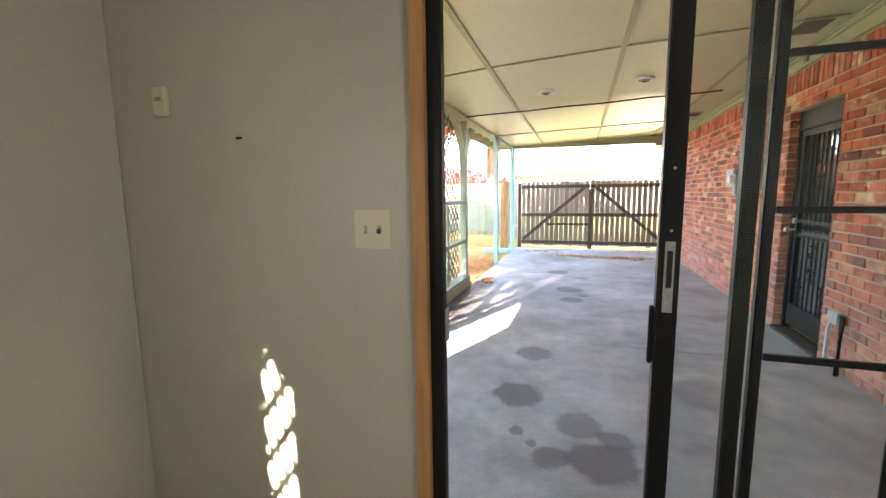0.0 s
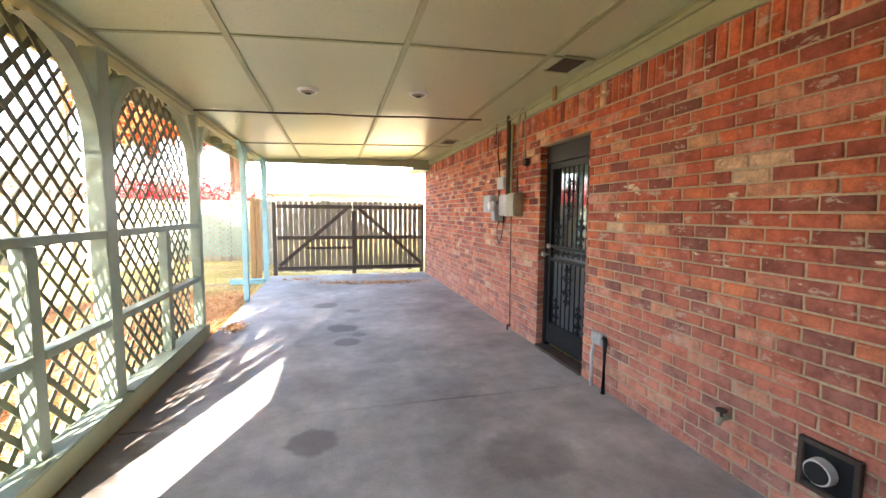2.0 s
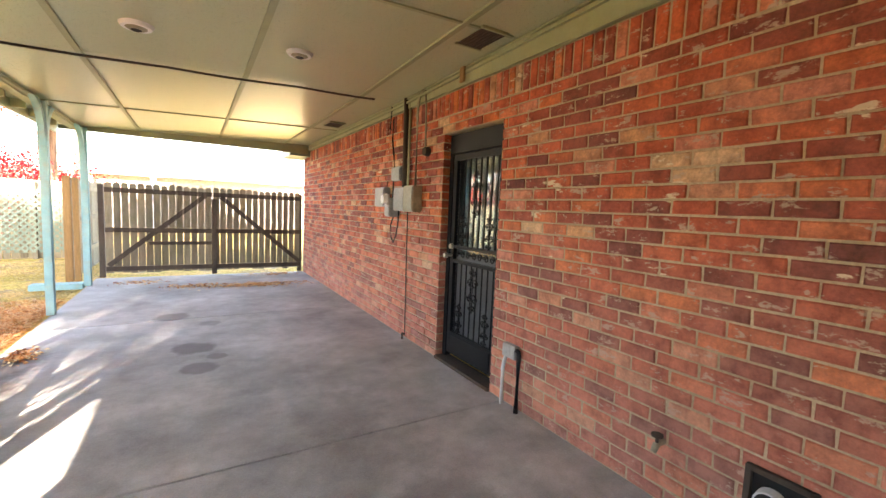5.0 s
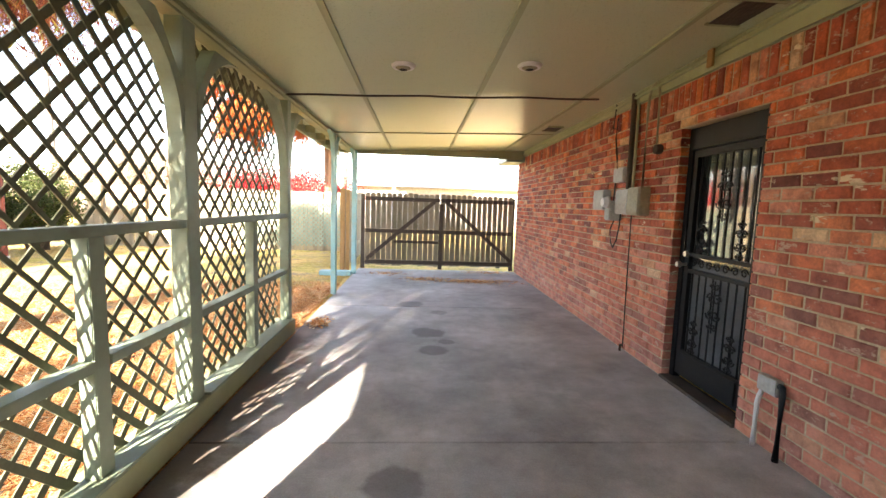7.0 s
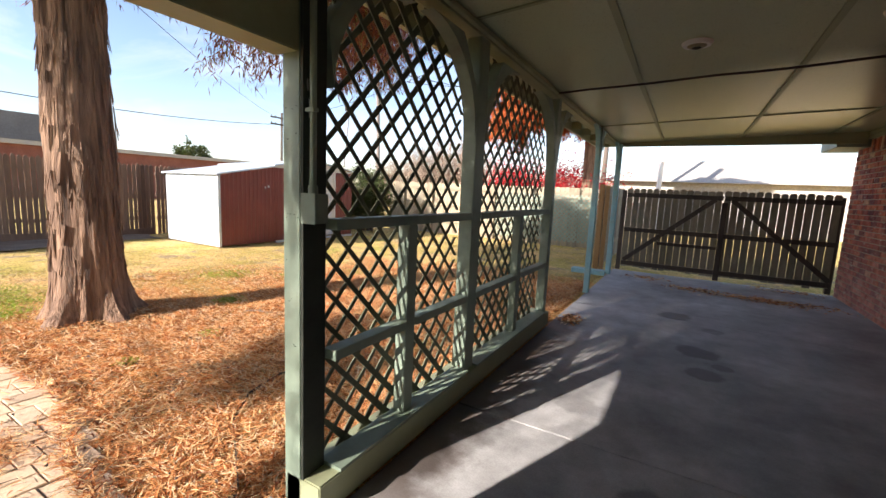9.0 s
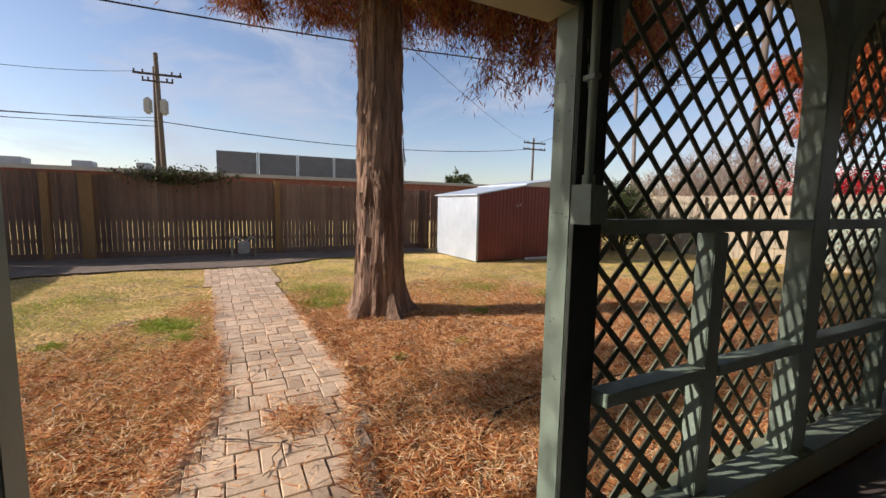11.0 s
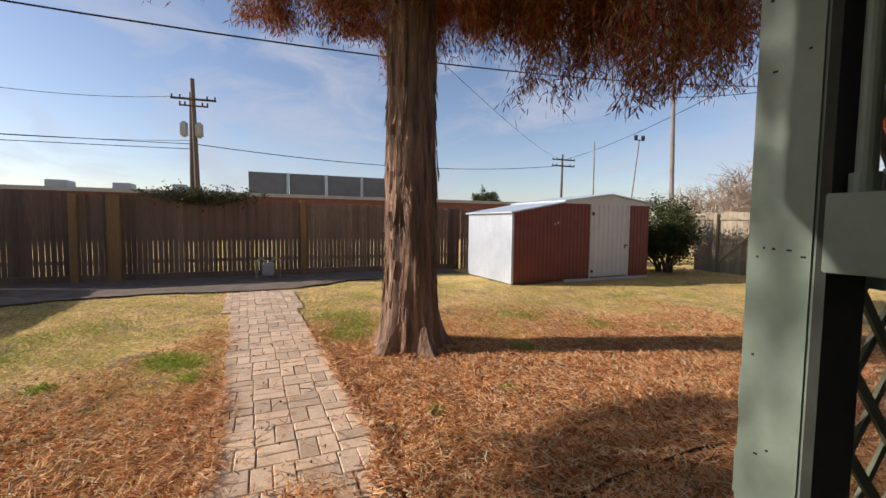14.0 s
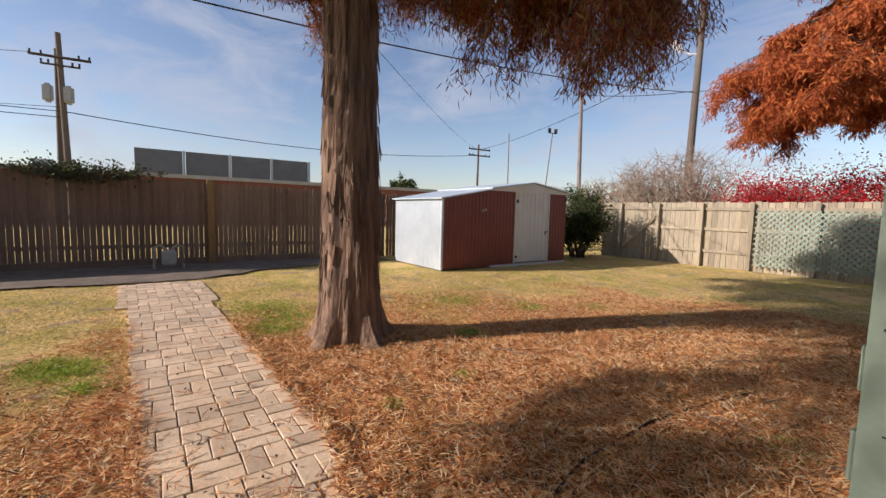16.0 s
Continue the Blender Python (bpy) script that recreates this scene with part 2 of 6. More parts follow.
def lawn_mat():
    """Patchy winter lawn: dry straw, rust-coloured needle litter near the tree, green tufts, bare soil."""
    m, n, l, p = nodes_of("winter_lawn")
    pos = n.new("ShaderNodeNewGeometry").outputs["Position"]
    patch = noise_tex(n, l, pos, 1.1, 8, 0.7)
    r = ramp(n, [(0.3, (0.34, 0.37, 0.08)), (0.43, (0.54, 0.45, 0.13)), (0.6, (0.80, 0.58, 0.25)), (0.75, (0.60, 0.33, 0.12))])
    l.new(patch.outputs["Fac"], r.inputs["Fac"])
    col = r.outputs["Color"]
    d = n.new("ShaderNodeVectorMath")
    d.operation = "DISTANCE"
    d.inputs[1].default_value = (-2.6, 4.4, 0)
    l.new(pos, d.inputs[0])
    wob = noise_tex(n, l, pos, 0.9, 6, 0.7)
    ad = n.new("ShaderNodeMath")
    ad.operation = "MULTIPLY_ADD"
    ad.inputs[1].default_value = 5.0
    l.new(wob.outputs["Fac"], ad.inputs[0])
    l.new(d.outputs["Value"], ad.inputs[2])
    ma = n.new("ShaderNodeMapRange")
    ma.inputs["From Min"].default_value, ma.inputs["From Max"].default_value = 4.9, 7.2
    ma.inputs["To Min"].default_value, ma.inputs["To Max"].default_value = 0.9, 0.06
    l.new(ad.outputs["Value"], ma.inputs["Value"])
    litter = noise_tex(n, l, pos, 9.0, 9, 0.75)
    lr = ramp(n, [(0.3, (0.15, 0.055, 0.022)), (0.48, (0.60, 0.25, 0.08)), (0.68, (0.88, 0.54, 0.22))])
    l.new(litter.outputs["Fac"], lr.inputs["Fac"])
    col = mix(n, l, ma.outputs["Result"], col, lr.outputs["Color"])
    soil = noise_tex(n, l, pos, 1.7, 6, 0.7)
    so = ramp(n, [(0.56, (0, 0, 0)), (0.64, (0.85, 0.85, 0.85))])
    l.new(soil.outputs["Fac"], so.inputs["Fac"])
    col = mix(n, l, so.outputs["Color"], col, (0.36, 0.28, 0.21))
    fine = noise_tex(n, l, pos, 26, 10, 0.85)
    fr = ramp(n, [(0.38, (0.26, 0.23, 0.21)), (0.60, (1.5, 1.45, 1.4))])
    l.new(fine.outputs["Fac"], fr.inputs["Fac"])
    col = mix(n, l, 1.0, col, fr.outputs["Color"], "MULTIPLY")
    l.new(col, p.inputs["Base Color"])
    p.inputs["Roughness"].default_value = 0.95
    p.inputs["Specular IOR Level"].default_value = 0.1
    b = n.new("ShaderNodeBump")
    b.inputs["Strength"].default_value, b.inputs["Distance"].default_value = 0.9, 0.03
    l.new(fine.outputs["Fac"], b.inputs["Height"])
    l.new(b.outputs["Normal"], p.inputs["Normal"])
    return m


def glass_mat(name, tint=(0.95, 0.97, 0.96), rough=0.0, low=0.03):
    m, n, l, p = nodes_of(name)
    gl = n.new("ShaderNodeBsdfGlossy")
    gl.inputs["Roughness"].default_value = rough
    tr = n.new("ShaderNodeBsdfTransparent")
    tr.inputs["Color"].default_value = (*tint, 1)
    fr = n.new("ShaderNodeLayerWeight")
    pw = n.new("ShaderNodeMath")
    pw.operation = "POWER"
    pw.inputs[1].default_value = 4.0
    l.new(fr.outputs["Facing"], pw.inputs[0])
    mr = n.new("ShaderNodeMapRange")
    mr.inputs["To Min"].default_value, mr.inputs["To Max"].default_value = low, 0.9
    l.new(pw.outputs["Value"], mr.inputs["Value"])
    ms = n.new("ShaderNodeMixShader")
    l.new(mr.outputs["Result"], ms.inputs["Fac"])
    l.new(tr.outputs["BSDF"], ms.inputs[1])
    l.new(gl.outputs["BSDF"], ms.inputs[2])
    l.new(ms.outputs["Shader"], n["Material Output"].inputs["Surface"])
    return m


M_CONC = concrete_mat()
M_LAWN = lawn_mat()
M_BRICK = brick_mat("tumbled_red_brick", "object")
M_BRICK_FAR = brick_mat("tumbled_red_brick_joined", "island")
M_MORTAR = rough_mat("tan_mortar", (0.42, 0.32, 0.20), (0.60, 0.49, 0.33), 3, 0.95, fine=60, bump=0.6)
M_GREEN = rough_mat("sage_green_paint", (0.21, 0.275, 0.205), (0.28, 0.35, 0.27), 2.5, 0.5, fine=25, bump=0.12, dirt=(0.16, 0.17, 0.12), dirt_amount=0.35, contrast=0.25)
M_GREEN_TRIM = rough_mat("olive_green_trim", (0.30, 0.33, 0.19), (0.37, 0.40, 0.24), 2.0, 0.5, fine=20, bump=0.1, dirt=(0.2, 0.2, 0.1), dirt_amount=0.2, contrast=0.25)
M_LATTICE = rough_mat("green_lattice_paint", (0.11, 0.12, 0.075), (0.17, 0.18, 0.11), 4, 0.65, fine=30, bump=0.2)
M_CEIL = rough_mat("glossy_cream_green_ceiling", (0.43, 0.48, 0.31), (0.48, 0.53, 0.35), 0.4, 0.3, fine=90, bump=0.02, contrast=0.1)
M_BLUE = rough_mat("faded_blue_paint", (0.20, 0.42, 0.48), (0.28, 0.52, 0.57), 3, 0.6, fine=30, bump=0.2, dirt=(0.35, 0.36, 0.3), dirt_amount=0.5, contrast=0.25)
M_FENCE = rough_mat("weathered_picket_wood", (0.15, 0.095, 0.065), (0.26, 0.175, 0.12), 1.3, 0.85, fine=30, bump=0.4, stretch=(1, 1, 0.12), vary="object")
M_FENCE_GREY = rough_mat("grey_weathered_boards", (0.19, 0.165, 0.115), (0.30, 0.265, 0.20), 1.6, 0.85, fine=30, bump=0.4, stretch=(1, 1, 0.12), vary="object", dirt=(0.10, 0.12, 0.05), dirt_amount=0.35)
# paler copy of the grey boards: sunlight is put into the colour
M_FENCE_SUN = rough_mat("sunlit_tan_boards", (0.30, 0.25, 0.17), (0.40, 0.34, 0.24), 1.6, 0.85, fine=30, bump=0.4, stretch=(1, 1, 0.12), vary="object")
M_RAIL = rough_mat("dark_brown_rail_wood", (0.045, 0.033, 0.026), (0.085, 0.062, 0.047), 3, 0.8, fine=40, bump=0.3)
M_POSTW = rough_mat("yellowed_post_wood", (0.26, 0.15, 0.055), (0.34, 0.20, 0.08), 3, 0.8, fine=40, bump=0.3, stretch=(1, 1, 0.15))
M_BLACK = rough_mat("black_painted_iron", (0.006, 0.007, 0.009), (0.011, 0.012, 0.014), 5, 0.5, fine=50, bump=0.06, spec=0.25)
M_DOORGREY = rough_mat("dark_grey_door_paint", (0.06, 0.068, 0.08), (0.09, 0.10, 0.115), 4, 0.5, fine=40, bump=0.06)
M_BRONZE = rough_mat("dark_bronze_aluminium", (0.009, 0.0075, 0.0065), (0.014, 0.012, 0.010), 4, 0.45, fine=30, bump=0.0, contrast=0.2, spec=0.25)
M_STEEL = rough_mat("worn_steel", (0.45, 0.44, 0.42), (0.6, 0.58, 0.55), 8, 0.35, metal=0.9, fine=80, bump=0.05)
M_WALL = rough_mat("beige_wall_paint", (0.44, 0.39, 0.28), (0.48, 0.43, 0.31), 0.5, 0.42, fine=120, bump=0.05, contrast=0.25)
M_WOODJ = rough_mat("orange_stained_jamb", (0.42, 0.19, 0.06), (0.50, 0.25, 0.085), 3, 0.5, fine=40, bump=0.1, stretch=(1, 1, 0.1))
M_IVORY = plain("ivory_plastic", (0.62, 0.55, 0.36), 0.4)
M_WHITE = rough_mat("white_paint", (0.70, 0.71, 0.72), (0.8, 0.8, 0.8), 3, 0.45, fine=30, bump=0.05, dirt=(0.5, 0.47, 0.42), dirt_amount=0.3, contrast=0.25)
M_GREYBOX = rough_mat("grey_utility_paint", (0.35, 0.36, 0.35), (0.45, 0.45, 0.43), 5, 0.5, fine=30, bump=0.05)
M_TANBOX = rough_mat("weathered_tan_box", (0.27, 0.25, 0.17), (0.36, 0.33, 0.23), 5, 0.55, fine=30, bump=0.05)
M_SHEDRED = rough_mat("barn_red_steel", (0.17, 0.035, 0.025), (0.22, 0.048, 0.034), 2, 0.5, fine=20, bump=0.05, dirt=(0.12, 0.04, 0.03), dirt_amount=0.4, contrast=0.25)
M_SHEDSILVER = rough_mat("galvanised_steel", (0.50, 0.56, 0.60), (0.62, 0.68, 0.72), 2, 0.42, metal=0.35, fine=25, bump=0.05, contrast=0.25)
M_SHEDWHITE = rough_mat("off_white_steel", (0.58, 0.56, 0.52), (0.66, 0.64, 0.6), 2, 0.5, fine=20, bump=0.05, contrast=0.25)
M_PAVER = rough_mat("pinkish_concrete_paver", (0.56, 0.41, 0.27), (0.71, 0.54, 0.37), 2.2, 0.85, fine=80, bump=0.35, vary="object", dirt=(0.40, 0.22, 0.12), dirt_amount=0.4)
M_BARK = rough_mat("fibrous_cypress_bark", (0.10, 0.055, 0.034), (0.44, 0.28, 0.18), 14, 0.9, fine=38, bump=1.0, stretch=(1, 1, 0.09), depth=0.05)
M_TWIG = rough_mat("grey_brown_twigs", (0.10, 0.075, 0.055), (0.17, 0.13, 0.10), 6, 0.9, fine=40, bump=0.3)
M_BARE = rough_mat("pale_bare_twigs", (0.26, 0.19, 0.14), (0.36, 0.28, 0.21), 6, 0.9, fine=40, bump=0.3)
M_RUST = leaf_mat("rusty_cypress_needles", [(0.0, (0.13, 0.032, 0.018)), (0.4, (0.25, 0.065, 0.028)), (0.75, (0.34, 0.115, 0.04)), (0.9, (0.34, 0.19, 0.05)), (1.0, (0.26, 0.28, 0.06))])
M_ORANGE = leaf_mat("orange_needles", [(0.0, (0.28, 0.06, 0.022)), (0.5, (0.46, 0.12, 0.035)), (1.0, (0.58, 0.20, 0.06))])
M_REDLEAF = leaf_mat("crimson_leaves", [(0.0, (0.30, 0.008, 0.014)), (0.6, (0.55, 0.02, 0.03)), (1.0, (0.66, 0.07, 0.06))])
M_BUSH = leaf_mat("dark_green_leaves", [(0.0, (0.035, 0.05, 0.018)), (0.6, (0.07, 0.095, 0.03)), (1.0, (0.12, 0.14, 0.045))])
M_GRASS = leaf_mat("green_grass_blades", [(0.0, (0.20, 0.29, 0.04)), (0.6, (0.40, 0.50, 0.08)), (1.0, (0.60, 0.62, 0.17))])
M_STRAW = leaf_mat("dry_straw_blades", [(0.0, (0.36, 0.27, 0.11)), (0.6, (0.60, 0.48, 0.23)), (1.0, (0.76, 0.66, 0.42))])
M_LITTER = leaf_mat("fallen_needle_litter", [(0.0, (0.14, 0.04, 0.016)), (0.22, (0.50, 0.17, 0.055)), (0.5, (0.82, 0.42, 0.16)), (0.75, (0.86, 0.60, 0.30)), (1.0, (0.88, 0.76, 0.52))], through_amount=0.2)
# near-black green: the shade on the post's inner side, put into the colour
M_SHADE_SIDE = rough_mat("shaded_post_side_green", (0.020, 0.026, 0.018), (0.045, 0.052, 0.036), 4, 0.75, fine=30, bump=0.2)
# near-black in place of the darkness inside openings; also the nail and bulb
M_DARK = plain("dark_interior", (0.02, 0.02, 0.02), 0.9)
M_CABLE = plain("black_cable", (0.012, 0.012, 0.012), 0.6)
M_GLASS = glass_mat("thick_door_glass", low=0.07)
M_GLASS_ROOM = glass_mat("clear_glass", low=0.017)
M_POLE = rough_mat("utility_pole_wood", (0.10, 0.078, 0.062), (0.16, 0.13, 0.105), 2, 0.9, fine=30, bump=0.3, stretch=(1, 1, 0.1))
M_POLEGREY = rough_mat("grey_pole_steel", (0.16, 0.14, 0.13), (0.24, 0.21, 0.19), 2, 0.7, fine=30, bump=0.1)
M_FARBRICK = rough_mat("far_red_brick", (0.22, 0.075, 0.05), (0.29, 0.11, 0.075), 2, 0.9, fine=12, bump=0.1)
M_FARTRIM = rough_mat("far_roof_trim", (0.38, 0.35, 0.31), (0.46, 0.43, 0.38), 1, 0.8, fine=10, bump=0)
M_FARPANEL = rough_mat("grey_brown_panels", (0.14, 0.13, 0.115), (0.18, 0.17, 0.15), 0.7, 0.7, fine=9, bump=0)
M_ROOF = rough_mat("asphalt_shingles", (0.10, 0.095, 0.09), (0.16, 0.15, 0.14), 3, 0.95, fine=40, bump=0.5)
M_SOIL = rough_mat("dark_bed_soil", (0.12, 0.09, 0.065), (0.22, 0.17, 0.12), 3, 0.95, fine=40, bump=0.8)

# ---------- mesh helpers ----------


def box(bm, x0, x1, y0, y1, z0, z1):
    vs = [bm.verts.new((x, y, z)) for z in (z0, z1) for x, y in ((x0, y0), (x1, y0), (x1, y1), (x0, y1))]
    for f in ((3, 2, 1, 0), (4, 5, 6, 7), (0, 1, 5, 4), (1, 2, 6, 5), (2, 3, 7, 6), (3, 0, 4, 7)):
        bm.faces.new([vs[i] for i in f])
    return vs


def cyl(bm, a, b, r0, r1=None, seg=10, caps=True):
    """A rod from a to b."""
    a, b = Vector(a), Vector(b)
    r1 = r0 if r1 is None else r1
    q = (b - a).to_track_quat("Z", "Y")
    rings = []
    for p, r in ((a, r0), (b, r1)):
        rings.append([bm.verts.new(p + q @ Vector((r * math.cos(i * math.tau / seg), r * math.sin(i * math.tau / seg), 0))) for i in range(seg)])
    for i in range(seg):
        bm.faces.new((rings[0][i], rings[0][(i + 1) % seg], rings[1][(i + 1) % seg], rings[1][i]))
    if caps:
        bm.faces.new(rings[0][::-1])
        bm.faces.new(rings[1])


def tube(bm, pts, r, seg=6, r1=None):
    """A rod that follows points, thinning to r1."""
    pts = [Vector(p) for p in pts]
    r1 = r if r1 is None else r1
    rings = []
    for k, p in enumerate(pts):
        d = pts[min(k + 1, len(pts) - 1)] - pts[max(k - 1, 0)]
        q = d.to_track_quat("Z", "Y")
        rr = r + (r1 - r) * k / (len(pts) - 1)
        rings.append([bm.verts.new(p + q @ Vector((rr * math.cos(i * math.tau / seg), rr * math.sin(i * math.tau / seg), 0))) for i in range(seg)])
    for k in range(len(rings) - 1):
        for i in range(seg):
            bm.faces.new((rings[k][i], rings[k][(i + 1) % seg], rings[k + 1][(i + 1) % seg], rings[k + 1][i]))
    bm.faces.new(rings[0][::-1])
    bm.faces.new(rings[-1])


def mesh_of(name, bm, material, smooth=False):
    me = bpy.data.meshes.new(name)
    bm.normal_update()
    if smooth:
        for f in bm.faces:
            f.smooth = True
    bm.to_mesh(me)
    bm.free()
    me.materials.append(material)
    return me


def part(name, bm, material, parent=None, label="", smooth=False, bevel=0.0):
    if bevel:
        bmesh.ops.bevel(bm, geom=bm.edges[:], offset=bevel, segments=2, affect="EDGES", clamp_overlap=True)
    ob = new(name, mesh_of(name, bm, material, smooth))
    if parent:
        ob.parent = parent
        ob.matrix_parent_inverse = parent.matrix_basis.inverted()
    return tagged(ob, label)


def thing(name, place, label, category, group="", kind=""):
    ob = new(name)
    ob.empty_display_size = 0.1
    ob.location = place
    return tagged(ob, label, category, group, kind)


def boxes(name, material, parent, *sizes, label="", bevel=0.0):
    bm = bmesh.new()
    for s in sizes:
        box(bm, *s)
    return part(name, bm, material, parent, label, bevel=bevel)


def structure(name, bm, material, label, category="structure", smooth=False):
    ob = part(name, bm, material, None, label, smooth)
    return tagged(ob, "", category, "", "structure")


# ---------- ground, slab ----------
WX, DOORWALL, LX = 2.13, 1.42, -1.30


def ceil_z(x, y=8.0):
    """The underside of the porch ceiling: it rises to the house wall and, there, towards the room."""
    return 2.465 + 0.032 * (x + 1.30) + 0.028 * max(0.0, 6.1 - y) * min(1.0, max(0.0, (x + 1.3) / 1.2))


bm = bmesh.new()
xs = [-400, -150, -60, -30, -14] + [-13 + 0.3 * i for i in range(40)] + [-1.0, 12, 60, 200, 400]
ys = [-400, -120, -40, -12] + [-5 + 0.3 * i for i in range(68)] + [16, 24, 40, 120, 400]
grid = [[bm.verts.new((x, y, -0.05 + (0.018 * noise.noise(Vector((x, y, 0)) * 1.3) if -13.2 < x < -1.6 and -5.2 < y < 15.3 else 0.0))) for y in ys] for x in xs]
for i in range(len(xs) - 1):
    for j in range(len(ys) - 1):
        bm.faces.new((grid[i][j], grid[i + 1][j], grid[i + 1][j + 1], grid[i][j + 1]))
structure("ground", bm, M_LAWN, "patchy winter lawn with rusty needle litter and soil", "ground", smooth=True)
floor = thing("floor", (0, 0, 0), "grey concrete patio slab with dark stains and joints", "floor", kind="structure")
for y0, y1 in ((1.36, 4.238), (4.246, 7.606), (7.612, 11.0)):
    boxes("slab", M_CONC, floor, (-1.31 if y0 < 5 else -1.30, 2.3, y0, y1, -0.12, 0.0), bevel=0.004)
boxes("slab", M_CONC, floor, (-1.62, -1.314, 1.5, 2.99, -0.12, -0.004), bevel=0.004)

# ---------- ceiling ----------
bm = bmesh.new()
JX = (-0.585, 0.55, 1.64)
JY = (4.24, 6.1, 8.35)


def slab_at(bm, x0, x1, y0, y1, lo, hi):
    """A board that follows the slope of the ceiling, from lo to hi above its underside."""
    a = [bm.verts.new((x, y, ceil_z(x, y) + dz)) for dz in (lo, hi) for x, y in ((x0, y0), (x1, y0), (x1, y1), (x0, y1))]
    for f in ((3, 2, 1, 0), (4, 5, 6, 7), (0, 1, 5, 4), (1, 2, 6, 5), (2, 3, 7, 6), (3, 0, 4, 7)):
        bm.faces.new([a[i] for i in f])


for x0, x1 in zip((-1.60, -1.30) + JX, (-1.30,) + JX + (2.12,)):
    for y0, y1 in zip((1.40,) + JY, JY + (10.35,)):
        slab_at(bm, x0 + 0.002 * (x0 > -1.4), x1 - 0.002 * (x1 > -1.0), y0 + 0.002, y1 - 0.002, 0, 0.05)
structure("ceiling", bm, M_CEIL, "glossy cream-green painted porch ceiling panels with battens", "ceiling")
for k, x in enumerate(JX):
    bm = bmesh.new()
    for ya, yb in ((1.41, 6.1), (6.1, 10.34)):
        slab_at(bm, x - 0.021, x + 0.021, ya, yb, -0.014, 0.006)
    tagged(part("ceiling_batten", bm, M_GREEN_TRIM, None, "long painted batten over the porch ceiling joint"), "", "trim", "ceiling battens", "structure")
for y in JY[:1] + JY[2:]:
    for x0, x1 in zip((-1.34,) + JX, JX + (2.06,)):
        bm = bmesh.new()
        slab_at(bm, x0 + 0.022, x1 - 0.022, y - 0.013, y + 0.013, -0.010, 0.006)
        tagged(part("ceiling_batten", bm, M_GREEN_TRIM, None, "short painted batten over the porch ceiling joint"), "", "trim", "ceiling battens", "structure")
bm = bmesh.new()
tube(bm, [(x, JY[1] + 0.006 * math.sin(x * 5), ceil_z(x) - 0.024 - 0.008 * abs(math.sin(x * 3.1))) for x in [-1.33 + 0.1 * i for i in range(32)]], 0.011, 5)
tagged(part("ceiling_cable", bm, M_RAIL, None, "thick dark cable tacked along the porch ceiling joint"), "", "cable", "", "")
bm = bmesh.new()
box(bm, -1.64, 4.0, 1.57, 10.5, 2.78, 2.90)
structure("roof", bm, M_ROOF, "flat dark porch roof deck", "roof")
bm = bmesh.new()
box(bm, -1.6, 4.0, -3.2, 1.56, 2.52, 2.66)
# unseen eave, added so its shadow ends the sun strip on the slab
box(bm, -2.03, -1.56, 0.3, 1.56, 2.12, 2.519)
structure("house_eave", bm, M_GREEN_TRIM, "room roof with an added unseen eave that cuts off the sun", "roof")

# ---------- porch frame on the yard side ----------
def post(x, y, w, d, z1, mat, label, z0=0.0, cat="post"):
    t = thing("porch_post", (x, y, z0), label, cat)
    boxes("shaft", mat, t, (x - w / 2, x + w / 2, y - d / 2, y + d / 2, z0, z1), bevel=0.004)
    return t


def arch_brace(parent, x, y, side, z0=1.78, z1=2.36, reach=0.56, mat=None, w=0.085):
    """A knee brace with a hollow curved inner edge, from the post up to the beam."""
    bm = bmesh.new()
    n = 10
    inner, outer = [], []
    for i in range(n + 1):
        a = i / n * math.pi / 2
        inner.append((side * (0.03 + reach * (1 - math.cos(a))), z0 + (z1 - z0) * math.sin(a)))
        k = i / n
        outer.append((side * (reach * 0.55 * max(0.0, k - 0.12)), z0 + 0.2 + (z1 - z0 - 0.2) * min(1, k * 1.15)))
    for dx in (-w / 2, w / 2):
        for p in inner + outer[::-1]:
            bm.verts.new((x + dx, y + p[0], p[1]))
    bm.verts.ensure_lookup_table()
    m = 2 * (n + 1)
    for i in range(n):
        for o, flip in ((0, False), (m, True)):
            q = [bm.verts[o + i], bm.verts[o + i + 1], bm.verts[o + m - 2 - i], bm.verts[o + m - 1 - i]]
            bm.faces.new(q[::-1] if flip else q)
    for i in range(m):
        bm.faces.new((bm.verts[i], bm.verts[m + i], bm.verts[m + (i + 1) % m], bm.verts[(i + 1) % m]))
    bmesh.ops.recalc_face_normals(bm, faces=bm.faces)
    return part("brace", bm, mat or M_GREEN, parent)


L_G = "sage green painted porch post beside the lattice screen"
corner_post = post(-1.48, 3.062, 0.10, 0.124, 2.44, M_GREEN, "sage green square corner post with peeled specks")
wall_post = post(-1.485, 1.632, 0.10, 0.06, 2.44, M_GREEN, "sage green painted post at the house corner by the opening")
big_post = post(-1.40, 4.455, 0.10, 0.14, 2.44, M_GREEN, L_G)
end_post = post(-1.39, 6.30, 0.09, 0.10, 2.44, M_GREEN, L_G)
blue_post_a = post(-1.30, 8.34, 0.075, 0.09, 2.44, M_BLUE, "faded blue painted slim porch post")
blue_post_b = post(-1.29, 10.30, 0.09, 0.09, 2.44, M_BLUE, "faded blue painted porch post by the gate")
for p, y, h in ((big_post, 4.455, 0.07), (end_post, 6.30, 0.05)):
    arch_brace(p, -1.39, y + h, 1)
    arch_brace(p, -1.39, y - h, -1)
arch_brace(corner_post, -1.44, 3.12, 1, 1.82)
